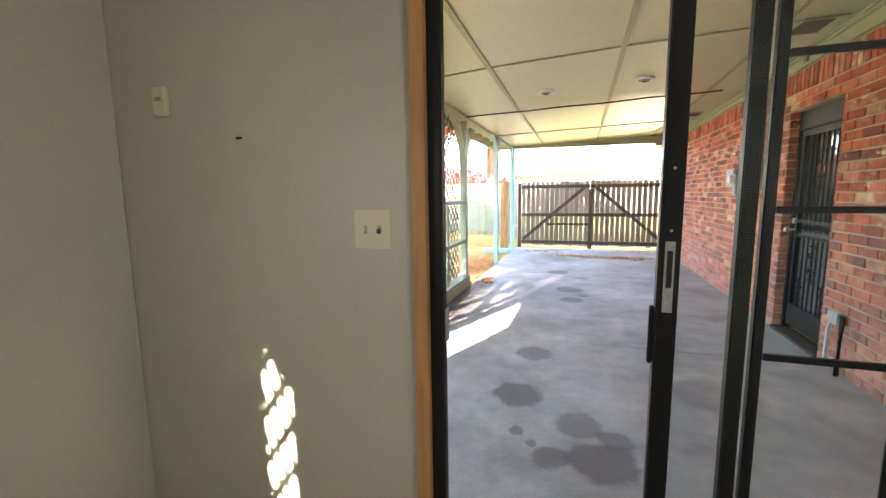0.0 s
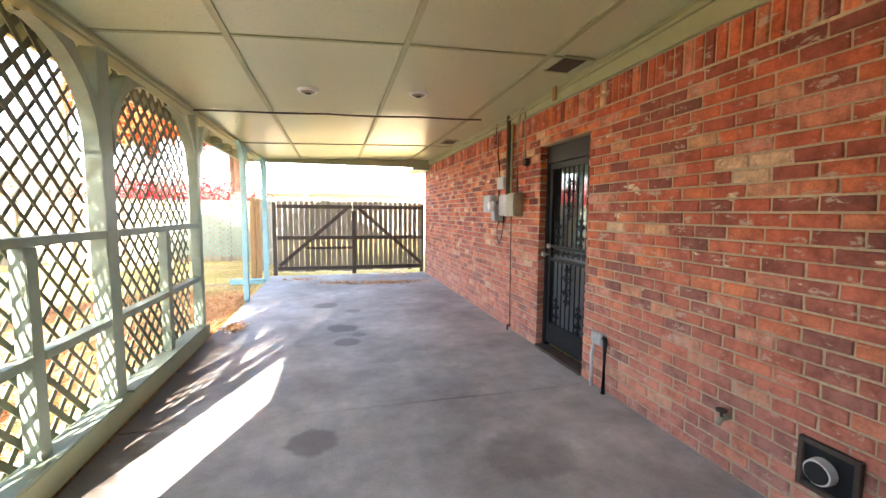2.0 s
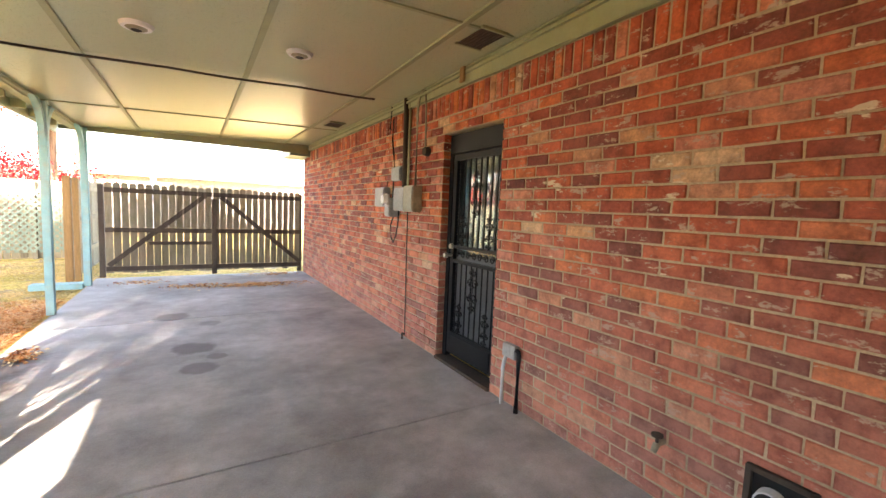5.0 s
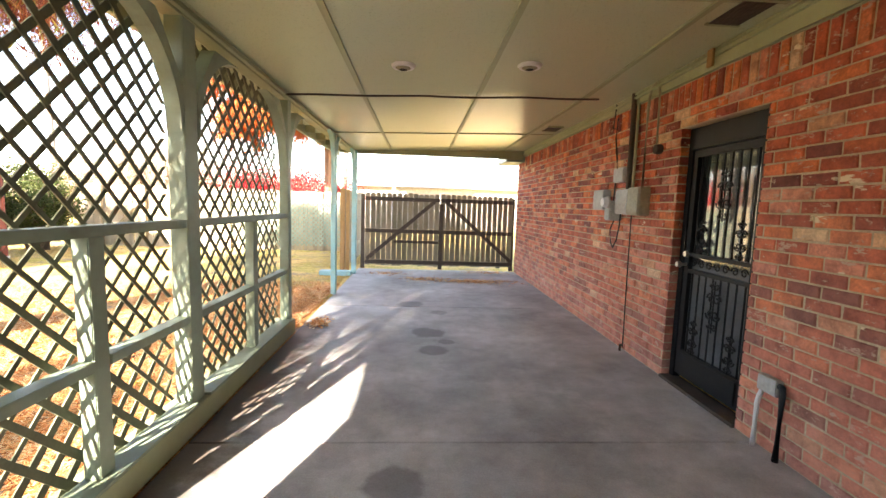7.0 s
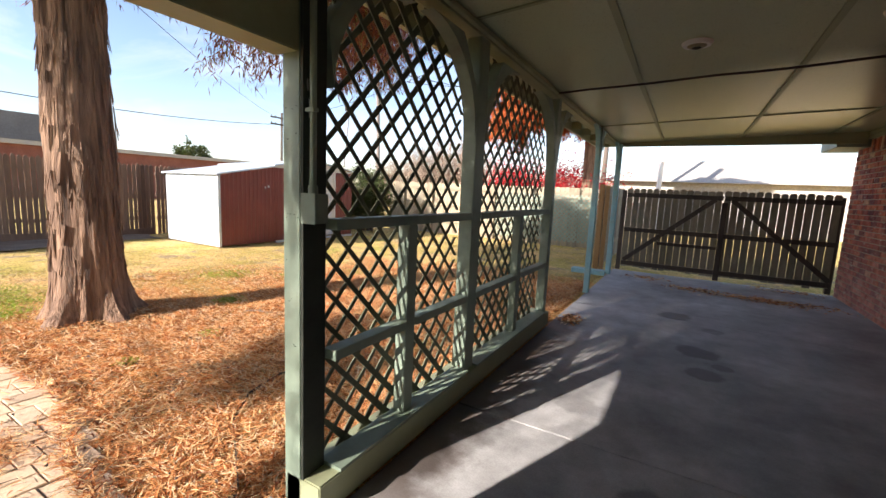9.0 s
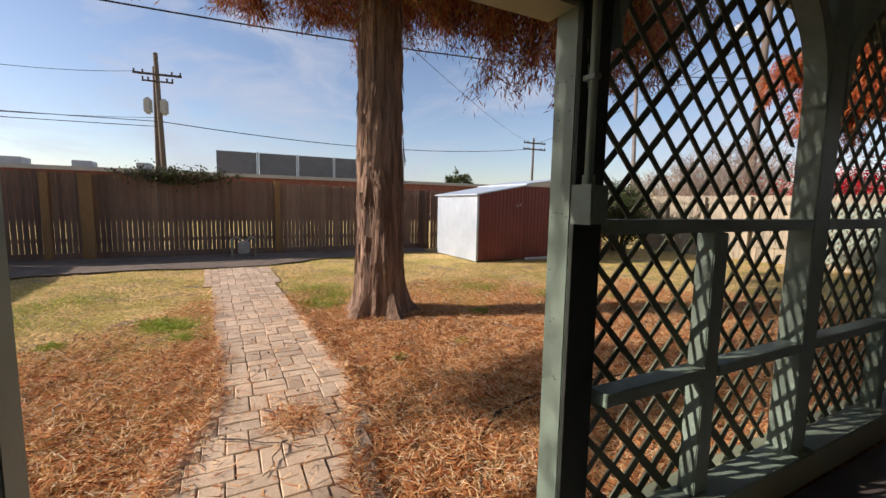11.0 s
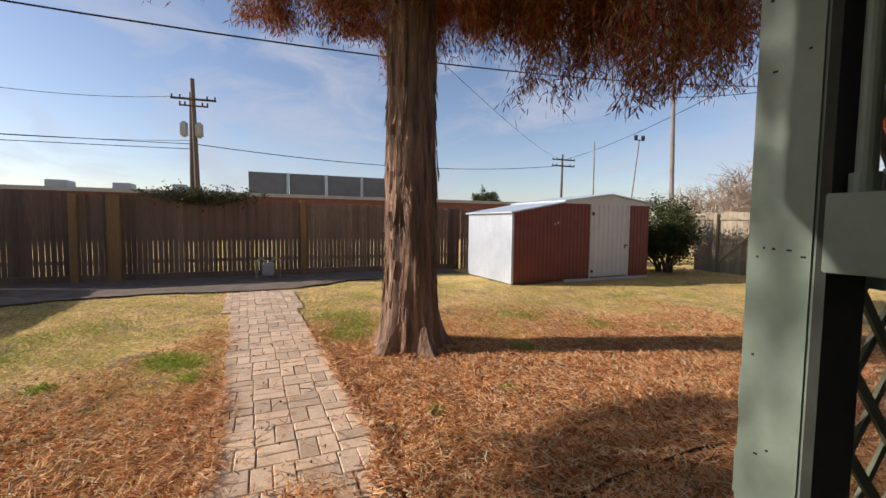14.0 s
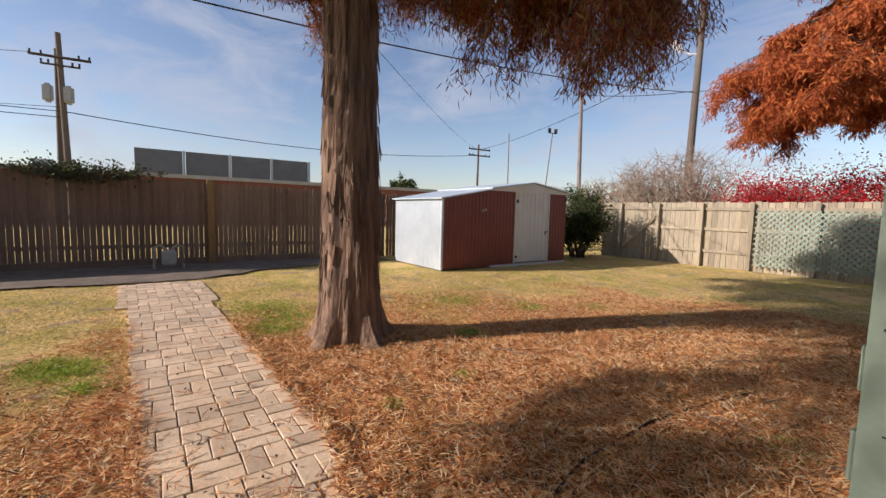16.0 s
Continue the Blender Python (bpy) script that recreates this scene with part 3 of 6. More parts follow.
for p, y in ((blue_post_a, 8.34), (blue_post_b, 10.30)):
    arch_brace(p, -1.30, y - 0.045, -1, 2.0, 2.43, 0.38, M_BLUE, 0.06)
    arch_brace(p, -1.30, y + 0.045, 1, 2.0, 2.43, 0.38, M_BLUE, 0.06) if y < 9 else None
beam = thing("porch_beam", (-1.4, 6, 2.4), "green painted eave beam carrying the porch roof", "beam")
boxes("board", M_GREEN_TRIM, beam, (-1.46, -1.345, 3.12, 10.4, 2.415, 2.462), bevel=0.004)
# thin strip that paints the post's shaded inner side dark
boxes("inner_stud", M_SHADE_SIDE, corner_post, (-1.4285, -1.414, 3.001, 3.122, 0.0, 2.44))
for z0, z1, w in ((1.0, 1.08, 0.005), (0.84, 0.93, 0.007), (0.64, 0.74, 0.008)):
    boxes("edge_batten", M_GREEN, corner_post, (-1.5315 - w, -1.5315, 3.01, 3.03, z0, z1), bevel=0.002)
boxes("fascia", M_GREEN_TRIM, beam, (-1.64, -1.60, 1.60, 10.45, 2.34, 2.78), bevel=0.003)
header = thing("opening_header", (-1.5, 2.3, 1.92), "cream-green painted header board over the yard opening", "board")
boxes("board", M_GREEN_TRIM, header, (-1.565, -1.43, 1.712, 2.998, 1.92, 2.455), bevel=0.004)
boxes("trim", M_GREEN_TRIM, beam, (-1.344, -1.31, 1.62, 10.3, 2.425, 2.457), bevel=0.003)
boxes("end_trim", M_GREEN_TRIM, beam, (-1.59, 2.08, 10.36, 10.40, 2.40, 2.78), bevel=0.003)
for i in range(6):
    y = 6.6 + 0.62 * i
    boxes("rafter_tail", M_GREEN_TRIM, beam, (-1.595, -1.47, y, y + 0.04, 2.36, 2.46))

rails = thing("porch_railing", (-1.4, 4.6, 0.0), "green painted railing boards and low plinth of the lattice screen", "railing")
for y in (3.705, 5.42):
    boxes("short_post", M_GREEN, rails, (-1.43, -1.36, y - 0.045, y + 0.045, 0.175, 1.235), bevel=0.004)
for y0, y1 in ((3.124, 4.384), (4.526, 6.248)):
    boxes("top_rail", M_GREEN, rails, (-1.427, -1.35, y0, y1, 1.238, 1.285), bevel=0.003)
for y0, y1 in ((3.124, 3.659), (3.751, 4.384), (4.526, 5.374), (5.466, 6.248)):
    boxes("middle_rail", M_GREEN, rails, (-1.427, -1.352, y0, y1, 0.665, 0.712), bevel=0.003)
boxes("plinth", M_GREEN_TRIM, rails, (-1.52, -1.315, 3.0, 6.38, 0.0, 0.155), bevel=0.006)
boxes("plinth_cap", M_GREEN, rails, (-1.442, -1.31, 3.122, 4.384, 0.157, 0.174))
boxes("plinth_cap", M_GREEN, rails, (-1.442, -1.31, 4.526, 6.248, 0.157, 0.174))


def lattice(name, along, fixed, a0, a1, z0, z1, pitch, w, th, mat, label, group="", both=True):
    """Crossed diagonal slats clipped to a rectangle. along: 'y' or 'x'. Each slat is a part."""
    t = thing(name, (fixed, (a0 + a1) / 2, z0) if along == "y" else ((a0 + a1) / 2, fixed, z0), label, "lattice", group)
    for k, sgn in enumerate((1, -1)):
        off = fixed + (k - 0.5) * (th + 0.0015)
        c = a0 - (z1 - z0) if sgn > 0 else a0
        end = a1 if sgn > 0 else a1 + (z1 - z0)
        c += pitch * 0.3
        while c < end:
            # centre line: a = c + sgn * (z - z0)
            if sgn > 0:
                lo, hi = max(0, a0 - c), min(z1 - z0, a1 - c)
            else:
                lo, hi = max(0, c - a1), min(z1 - z0, c - a0)
            if hi - lo > 0.05:
                bm = bmesh.new()
                hw = w * 0.7071
                loop = []
                for zz, s in ((lo, -1), (hi, -1), (hi, 1), (lo, 1)):
                    loop.append((min(max(c + sgn * zz + s * hw, a0), a1), z0 + zz))
                vs = []
                for d in (-th / 2, th / 2):
                    for a, z in loop:
                        vs.append(bm.verts.new((off + d, a, z) if along == "y" else (a, off + d, z)))
                for f in ((0, 1, 2, 3), (7, 6, 5, 4), (0, 4, 5, 1), (1, 5, 6, 2), (2, 6, 7, 3), (3, 7, 4, 0)):
                    bm.faces.new([vs[i] for i in f])
                bmesh.ops.recalc_face_normals(bm, faces=bm.faces)
                part("slat", bm, mat, t)
            c += pitch
    return t


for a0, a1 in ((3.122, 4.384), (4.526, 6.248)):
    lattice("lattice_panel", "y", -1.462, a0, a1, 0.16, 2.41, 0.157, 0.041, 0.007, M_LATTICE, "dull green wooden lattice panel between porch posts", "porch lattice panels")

# ---------- brick wall with the iron door ----------
DY0, DY1, DZ = 4.40, 5.265, 2.114
COURSE, MODULE, GAP = 0.0755, 0.2085, 0.0112
wall = thing("wall_house", (WX, 6.2, 0), "tumbled red brick house wall with tan mortar joints", "brick wall", kind="structure")
boxes("mortar", M_MORTAR, wall, (WX + 0.009, WX + 0.30, 1.43, DY0, 0, 2.78), (WX + 0.009, WX + 0.30, DY1, 10.95, 0, 2.78), (WX + 0.009, WX + 0.30, DY0, DY1, DZ, 2.78))
bm_far = bmesh.new()
rng = random.Random(7)
near_mesh = []
for k in range(6):
    bm = bmesh.new()
    L, H = MODULE - GAP, COURSE - GAP
    vs = box(bm, -0.009, 0.02, -L / 2, L / 2, -H / 2, H / 2)
    for q in vs:
        if q.co.x < 0:
            q.co.x += rng.uniform(-0.003, 0.003)
        q.co.y += rng.uniform(-0.004, 0.004)
        q.co.z += rng.uniform(-0.003, 0.003)
    es = [e for e in bm.edges if all(w.co.x < 0 for w in e.verts)]
    bmesh.ops.bevel(bm, geom=es, offset=0.006, segments=1, affect="EDGES")
    near_mesh.append(mesh_of("brick", bm, M_BRICK))
far_list = []


def lay_brick(y, z, length, soldier=False, deep=0.0):
    near = 2.45 < y < 4.42 and not soldier
    if near:
        ob = new("brick", near_mesh[rng.randrange(6)])
        ob.location = (WX + 0.009, y, z)
        ob.scale = (1, length / (MODULE - GAP), 1)
        ob.parent, ob.matrix_parent_inverse = wall, wall.matrix_basis.inverted()
    else:
        h = (COURSE - GAP) / 2 if not soldier else 0.094
        p = rng.uniform(-0.002, 0.003)
        f, c = WX - p, 0.005
        l2 = length / 2
        far_list.append((f, y, z, l2, h, c))


wall_rows = round(2.265 / COURSE)
for r in range(wall_rows):
    z = (r + 0.5) * COURSE
    y = 1.43 + (0.0 if r % 2 else -MODULE / 2) + rng.uniform(-0.02, 0.02)
    while y < 10.95:
        a, b = max(y, 1.43), min(y + MODULE, 10.95)
        y += MODULE
        spans = [(a, b)]
        if z < DZ:
            if a < DY1 and b > DY0:
                spans = []
                if a < DY0 - 0.03:
                    spans.append((a, DY0 + GAP))
                if b > DY1 + 0.03:
                    spans.append((DY1, b))
        for s, e in spans:
            if e - s > 0.04:
                lay_brick((s + e - GAP) / 2, z, e - s - GAP)
y = 1.43
while y < 10.9:
    lay_brick(y + 0.037, 2.264 + 0.105, 0.062, True)
    y += 0.0755
vv, ff = [], []
for f, y, z, l2, h, c in far_list:
    o = len(vv)
    vv += [(f + 0.03, y - l2, z - h), (f + 0.03, y + l2, z - h), (f + 0.03, y + l2, z + h), (f + 0.03, y - l2, z + h)]
    vv += [(f + c, y - l2, z - h), (f + c, y + l2, z - h), (f + c, y + l2, z + h), (f + c, y - l2, z + h)]
    vv += [(f, y - l2 + c, z - h + c), (f, y + l2 - c, z - h + c), (f, y + l2 - c, z + h - c), (f, y - l2 + c, z + h - c)]
    for i in range(4):
        j = (i + 1) % 4
        ff += [(o + i, o + 4 + i, o + 4 + j, o + j), (o + 4 + i, o + 8 + i, o + 8 + j, o + 4 + j)]
    ff.append((o + 11, o + 10, o + 9, o + 8))
# reveal bricks of the door opening
for r in range(28):
    z = (r + 0.5) * COURSE
    for ya, yb in ((DY0 - 0.004, DY0 + 0.004), (DY1 - 0.004, DY1 + 0.004)):
        o = len(vv)
        h = (COURSE - GAP) / 2
        for x in (WX + 0.002, WX + 0.112):
            vv += [(x, ya, z - h), (x, yb, z - h), (x, yb, z + h), (x, ya, z + h)]
        ff += [(o, o + 3, o + 2, o + 1), (o + 4, o + 5, o + 6, o + 7), (o, o + 1, o + 5, o + 4), (o + 1, o + 2, o + 6, o + 5), (o + 2, o + 3, o + 7, o + 6), (o + 3, o, o + 4, o + 7)]
me = bpy.data.meshes.new("brickwork")
me.from_pydata(vv, [], ff)
me.materials.append(M_BRICK_FAR)
bw = new("brickwork", me)
bw.parent = wall
bw.matrix_parent_inverse = wall.matrix_basis.inverted()
tagged(bw, kind="stuff")
# return of the wall at the far end
boxes("end_return", M_MORTAR, wall, (WX + 0.30, 6.0, 10.6, 10.95, 0, 2.5))

trim = thing("trim", (2.1, 6, 2.5), "olive green frieze and soffit boards above the bricks", "trim", kind="structure")
for nm, x0, x1, lo, hi in (("frieze_board", 2.095, 2.129, None, 0.0), ("edge_strip", 2.07, 2.094, -0.062, -0.042), ("cove_strip", 2.075, 2.094, -0.022, -0.006)):
    for ya, yb in ((1.45, 6.1), (6.1, 10.9)):
        bm = bmesh.new()
        a = [bm.verts.new((x, y, 2.468 if (lo is None and k == 0) else ceil_z(2.09, y) + (lo, hi)[k])) for k in (0, 1) for x, y in ((x0, ya), (x1, ya), (x1, yb), (x0, yb))]
        for f in ((3, 2, 1, 0), (4, 5, 6, 7), (0, 1, 5, 4), (1, 2, 6, 5), (2, 3, 7, 6), (3, 0, 4, 7)):
            bm.faces.new([a[i] for i in f])
        part(nm, bm, M_GREEN_TRIM, trim)
boxes("block", M_POSTW, trim, (2.05, 2.069, 4.86, 4.92, 2.475, 2.60), bevel=0.003)
bm = bmesh.new()
tube(bm, [(2.088 + 0.004 * math.sin(k * 1.7), 1.6 + 0.2 * k, 2.457 + 0.012 * math.sin(k * 0.9)) for k in range(21)], 0.005, 5)
tube(bm, [(2.062, 1.6 + 0.2 * k, ceil_z(2.06, 1.6 + 0.2 * k) - 0.03 + 0.012 * math.sin(k * 1.3)) for k in range(17)], 0.004, 5)
tagged(part("frieze_cable", bm, M_GREEN_TRIM, None, "loose thin painted cables sagging along the frieze"), "", "cable")
eave_box = thing("eave_box", (2.0, 10.4, 2.4), "green boxed eave end with a grey gutter end", "eave")
boxes("soffit_box", M_GREEN, eave_box, (1.75, 2.40, 10.41, 11.3, 2.36, 2.60), bevel=0.006)
boxes("gutter", M_GREYBOX, eave_box, (1.62, 1.748, 10.42, 10.55, 2.42, 2.53), bevel=0.02)
boxes("house_roof", M_ROOF, eave_box, (1.9, 9.0, 10.41, 11.6, 2.61, 2.66))
for y in (4.36, 7.85):
    v_ = thing("soffit_vent", (1.86, y, 2.55), "dark rectangular louvred vent set in the porch ceiling", "vent", "ceiling vents")
    zc = ceil_z(1.86, y)
    boxes("frame", M_GREEN_TRIM, v_, (1.75, 1.97, y - 0.17, y - 0.15, zc - 0.02, zc - 0.002))
    boxes("frame", M_GREEN_TRIM, v_, (1.75, 1.97, y + 0.15, y + 0.17, zc - 0.02, zc - 0.002))
    for i in range(7):
        boxes("slat", M_RAIL, v_, (1.765 + 0.028 * i, 1.785 + 0.028 * i, y - 0.148, y + 0.148, zc - 0.018, zc - 0.010))
for x, y in ((-0.165, 5.35), (0.845, 5.30)):
    z = ceil_z(x, y)
    t = thing("ceiling_light", (x, y, z), "round white recessed eyeball downlight in the porch ceiling", "ceiling light", "porch downlights")
    bm = bmesh.new()
    cyl(bm, (x, y, z - 0.022), (x, y, z + 0.0), 0.085, 0.1, 28)
    part("ring", bm, M_WHITE, t)
    bm = bmesh.new()
    cyl(bm, (x, y, z - 0.034), (x, y, z - 0.0225), 0.042, 0.062, 24)
    part("eyeball", bm, M_TANBOX, t)
    bm = bmesh.new()
    cyl(bm, (x, y, z - 0.038), (x, y, z - 0.0345), 0.026, 0.03, 20)
    part("bulb", bm, M_DARK, t)


def scroll(bm, x, cy, cz, r, turns=1.4, flip=1, up=1, rod=0.006):
    pts = []
    for i in range(15):
        k = i / 14
        a = k * turns * math.tau
        rr = r * (1 - 0.75 * k)
        pts.append((x, cy + flip * rr * math.cos(a), cz + up * rr * math.sin(a)))
    tube(bm, pts, rod, 5)


door = thing("door_iron", (WX + 0.12, (DY0 + DY1) / 2, 0), "black wrought-iron security door with scrolls over glass, shut", "door", kind="structure")
DX = WX + 0.075
boxes("door_frame", M_BLACK, door, (DX, DX + 0.06, DY0 + 0.006, DY0 + 0.06, 0.03, 2.105), (DX, DX + 0.06, DY1 - 0.06, DY1 - 0.006, 0.03, 2.105), (DX, DX + 0.06, DY0 + 0.06, DY1 - 0.06, 2.03, 2.105))
boxes("header_panel", M_BLACK, door, (DX - 0.01, DX + 0.05, DY0 + 0.061, DY1 - 0.061, 1.93, 2.028), (DX - 0.025, DX - 0.011, DY0 + 0.061, DY1 - 0.061, 1.935, 1.95), bevel=0.003)
boxes("leaf", M_BLACK, door, (DX + 0.01, DX + 0.045, DY0 + 0.062, DY0 + 0.115, 0.07, 1.925), (DX + 0.01, DX + 0.045, DY1 - 0.115, DY1 - 0.062, 0.07, 1.925), (DX + 0.01, DX + 0.045, DY0 + 0.116, DY1 - 0.116, 1.87, 1.925), (DX + 0.01, DX + 0.045, DY0 + 0.116, DY1 - 0.116, 0.07, 0.28), (DX + 0.01, DX + 0.045, DY0 + 0.116, DY1 - 0.116, 0.935, 0.965), (DX + 0.01, DX + 0.045, DY0 + 0.116, DY1 - 0.116, 1.07, 1.10))
boxes("kick_panel", M_BLACK, door, (DX, DX + 0.009, DY0 + 0.13, DY1 - 0.13, 0.09, 0.26), bevel=0.003)
boxes("threshold", M_RAIL, door, (WX - 0.02, DX + 0.06, DY0 + 0.006, DY1 - 0.006, 0.0, 0.028), bevel=0.003)
boxes("lower_panel", M_DOORGREY, door, (DX + 0.05, DX + 0.056, DY0 + 0.061, DY1 - 0.061, 0.07, 1.02))
boxes("glass", M_GLASS, door, (DX + 0.05, DX + 0.054, DY0 + 0.061, DY1 - 0.061, 1.022, 1.925))
boxes("inner_door", M_DOORGREY, door, (DX + 0.12, DX + 0.16, DY0, DY1, 0.0, 2.1))
for i in range(8):
    y = DY0 + 0.155 + i * (DY1 - DY0 - 0.31) / 7
    bm = bmesh.new()
    cyl(bm, (DX + 0.028, y, 1.10), (DX + 0.028, y, 1.87), 0.0075, seg=6)
    cyl(bm, (DX + 0.028, y, 0.28), (DX + 0.028, y, 0.935), 0.0075, seg=6)
    part("bar", bm, M_BLACK, door)
ym = (DY0 + DY1) / 2
for cy, cz in ((ym, 1.56), (ym - 0.2, 1.24), (ym + 0.2, 1.24), (ym, 0.72), (ym - 0.2, 0.42), (ym + 0.2, 0.42)):
    bm = bmesh.new()
    big = 1.0 if abs(cy - ym) < 0.01 else 0.72
    for fl in (-1, 1):
        for u in (-1, 1):
            scroll(bm, DX + 0.018, cy + fl * 0.03 * big, cz + u * 0.06 * big, 0.045 * big, 1.3, fl, u, 0.007)
            scroll(bm, DX + 0.018, cy + fl * 0.022 * big, cz + u * 0.15 * big, 0.028 * big, 1.2, fl, u, 0.006)
    cyl(bm, (DX + 0.018, cy, cz - 0.2 * big), (DX + 0.018, cy, cz + 0.2 * big), 0.006, seg=6)
    part("scrollwork", bm, M_BLACK, door)
bm = bmesh.new()
for i in range(7):
    scroll(bm, DX + 0.02, DY0 + 0.17 + i * 0.088, 1.018, 0.034, 1.3, 1 if i % 2 else -1, 1, 0.006)
part("scroll_band", bm, M_BLACK, door)
bm = bmesh.new()
cyl(bm, (DX + 0.009, DY1 - 0.09, 1.0), (DX - 0.045, DY1 - 0.09, 1.0), 0.012, 0.012, 10)
cyl(bm, (DX - 0.045, DY1 - 0.09, 1.0), (DX - 0.075, DY1 - 0.09, 1.0), 0.026, 0.022, 14)
cyl(bm, (DX + 0.009, DY1 - 0.09, 1.085), (DX - 0.015, DY1 - 0.09, 1.085), 0.026, 0.024, 14)
part("knob", bm, M_STEEL, door, "shiny steel knob and deadbolt")
# solid near-black block stands in for the unlit room beyond the glass
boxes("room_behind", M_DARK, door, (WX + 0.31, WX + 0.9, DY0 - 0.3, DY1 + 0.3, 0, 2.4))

# ---------- electric service on the wall ----------
def utility(name, y0, y1, z0, z1, depth, mat, label, gauge=False):
    t = thing(name, (WX, (y0 + y1) / 2, z0), label, "electrical box")
    boxes("case", mat, t, (WX - depth, WX - 0.001, y0, y1, z0, z1), bevel=0.008)
    boxes("cover", mat, t, (WX - depth - 0.008, WX - depth - 0.0005, y0 + 0.012, y1 - 0.012, z0 + 0.015, z1 - 0.012), bevel=0.003)
    return t


meter = utility("electric_meter", 6.165, 6.30, 1.32, 1.53, 0.13, M_GREYBOX, "pale grey electric meter box with a round glass meter")
bm = bmesh.new()
cyl(bm, (WX - 0.139, 6.215, 1.51), (WX - 0.155, 6.215, 1.51), 0.066, 0.066, 24)
part("collar", bm, M_STEEL, meter)
bm = bmesh.new()
cyl(bm, (WX - 0.1552, 6.215, 1.51), (WX - 0.20, 6.215, 1.51), 0.058, 0.046, 24)
part("meter_glass", bm, M_WHITE, meter)
utility("meter_socket", 5.89, 6.155, 1.39, 1.64, 0.09, M_GREYBOX, "square grey meter socket cabinet beside the breaker box")
utility("breaker_box", 5.645, 5.87, 1.385, 1.65, 0.11, M_TANBOX, "tan weathered breaker box on the brick wall")
utility("phone_box", 6.45, 6.73, 1.43, 1.655, 0.08, M_GREYBOX, "pale grey telephone junction box on brick")
utility("cable_box", 6.07, 6.30, 1.72, 1.87, 0.06, M_GREYBOX, "small pale grey cable box above the meter")


def conduit(label, mat, r, *runs, cat="conduit", name="conduit"):
    bm = bmesh.new()
    for pts in runs:
        tube(bm, pts, r, 8)
    t = part(name, bm, mat, None, label, smooth=True)
    return tagged(t, "", cat)


conduit("thick grey-brown riser conduit on brick", M_RAIL, 0.027, [(WX - 0.045, 5.99, 1.64), (WX - 0.045, 5.99, 2.3), (WX - 0.045, 6.0, 2.60)])
conduit("green painted riser conduit on brick", M_GREEN_TRIM, 0.014, [(WX - 0.03, 5.93, 1.64), (WX - 0.03, 5.93, 2.3), (WX - 0.03, 5.93, 2.58)])
conduit("brown slim conduit bending into the frieze", M_TANBOX, 0.013, [(WX - 0.04, 5.735, 1.65), (WX - 0.04, 5.74, 2.38), (WX - 0.042, 5.725, 2.47), (WX - 0.05, 5.68, 2.54), (WX - 0.055, 5.60, 2.57)])
conduit("thin tan drop conduit to a round box", M_TANBOX, 0.009, [(WX - 0.04, 5.55, 2.0), (WX - 0.04, 5.56, 2.4), (WX - 0.05, 5.58, 2.62)])
bm = bmesh.new()
cyl(bm, (WX - 0.001, 5.545, 1.98), (WX - 0.055, 5.545, 1.98), 0.045, 0.04, 14)
tagged(part("round_junction", bm, M_RAIL, None, "small dark round junction box on brick"), "", "junction box")
conduit("thin dark cable hanging from a coil beside the risers", M_CABLE, 0.008, [(WX - 0.05, 6.36, 2.56), (WX - 0.03, 6.42, 2.45), (WX - 0.02, 6.47, 2.33), (WX - 0.02, 6.38, 2.30), (WX - 0.025, 6.36, 2.42), (WX - 0.02, 6.39, 2.2), (WX - 0.02, 6.33, 1.98), (WX - 0.02, 6.31, 1.86), (WX - 0.02, 6.33, 1.7), (WX - 0.02, 6.34, 1.5)], name="cable", cat="cable")
conduit("thin dark cable looping under the meter", M_CABLE, 0.007, [(WX - 0.03, 6.27, 1.33), (WX - 0.04, 6.33, 1.22), (WX - 0.045, 6.29, 1.08), (WX - 0.045, 6.23, 1.03), (WX - 0.04, 6.17, 1.12), (WX - 0.03, 6.15, 1.26), (WX - 0.03, 6.14, 1.40)], name="cable", cat="cable")
conduit("thin ground wire running down the brick", M_RAIL, 0.006, [(WX - 0.012, 5.95, 1.40), (WX - 0.012, 5.94, 0.8), (WX - 0.012, 5.92, 0.03)], name="ground_wire", cat="cable")
bm = bmesh.new()
cyl(bm, (WX - 0.05, 5.90, 0.0), (WX - 0.05, 5.90, 0.07), 0.012, seg=10)
cyl(bm, (WX - 0.05, 5.90, 0.05), (WX - 0.012, 5.92, 0.055), 0.008, seg=8)
tagged(part("ground_rod", bm, M_RAIL, None, "short rusty ground rod by the foot of the brick wall"), "", "rod")
jb = thing("junction_box", (WX, 4.15, 0.38), "grey junction box low on the brick wall", "electrical box")
boxes("case", M_GREYBOX, jb, (WX - 0.05, WX - 0.001, 4.075, 4.215, 0.37, 0.468), bevel=0.006)
bm = bmesh.new()
tube(bm, [(WX - 0.03, 4.19, 0.369), (WX - 0.035, 4.20, 0.33), (WX - 0.04, 4.205, 0.28), (WX - 0.04, 4.205, 0.0)], 0.014, 8)
part("white_pipe", bm, M_WHITE, jb, "white plastic pipe", smooth=True)
bm = bmesh.new()
tube(bm, [(WX - 0.03, 4.074, 0.44), (WX - 0.035, 4.05, 0.437), (WX - 0.04, 4.04, 0.41), (WX - 0.04, 4.04, 0.0)], 0.018, 8)
part("black_pipe", bm, M_BLACK, jb, "black bent pipe", smooth=True)
hb = thing("hose_bib", (WX, 3.0, 0.32), "old brass garden tap on the brick wall", "tap")
bm = bmesh.new()
cyl(bm, (WX, 3.0, 0.32), (WX - 0.07, 3.0, 0.315), 0.014, 0.014, 10)
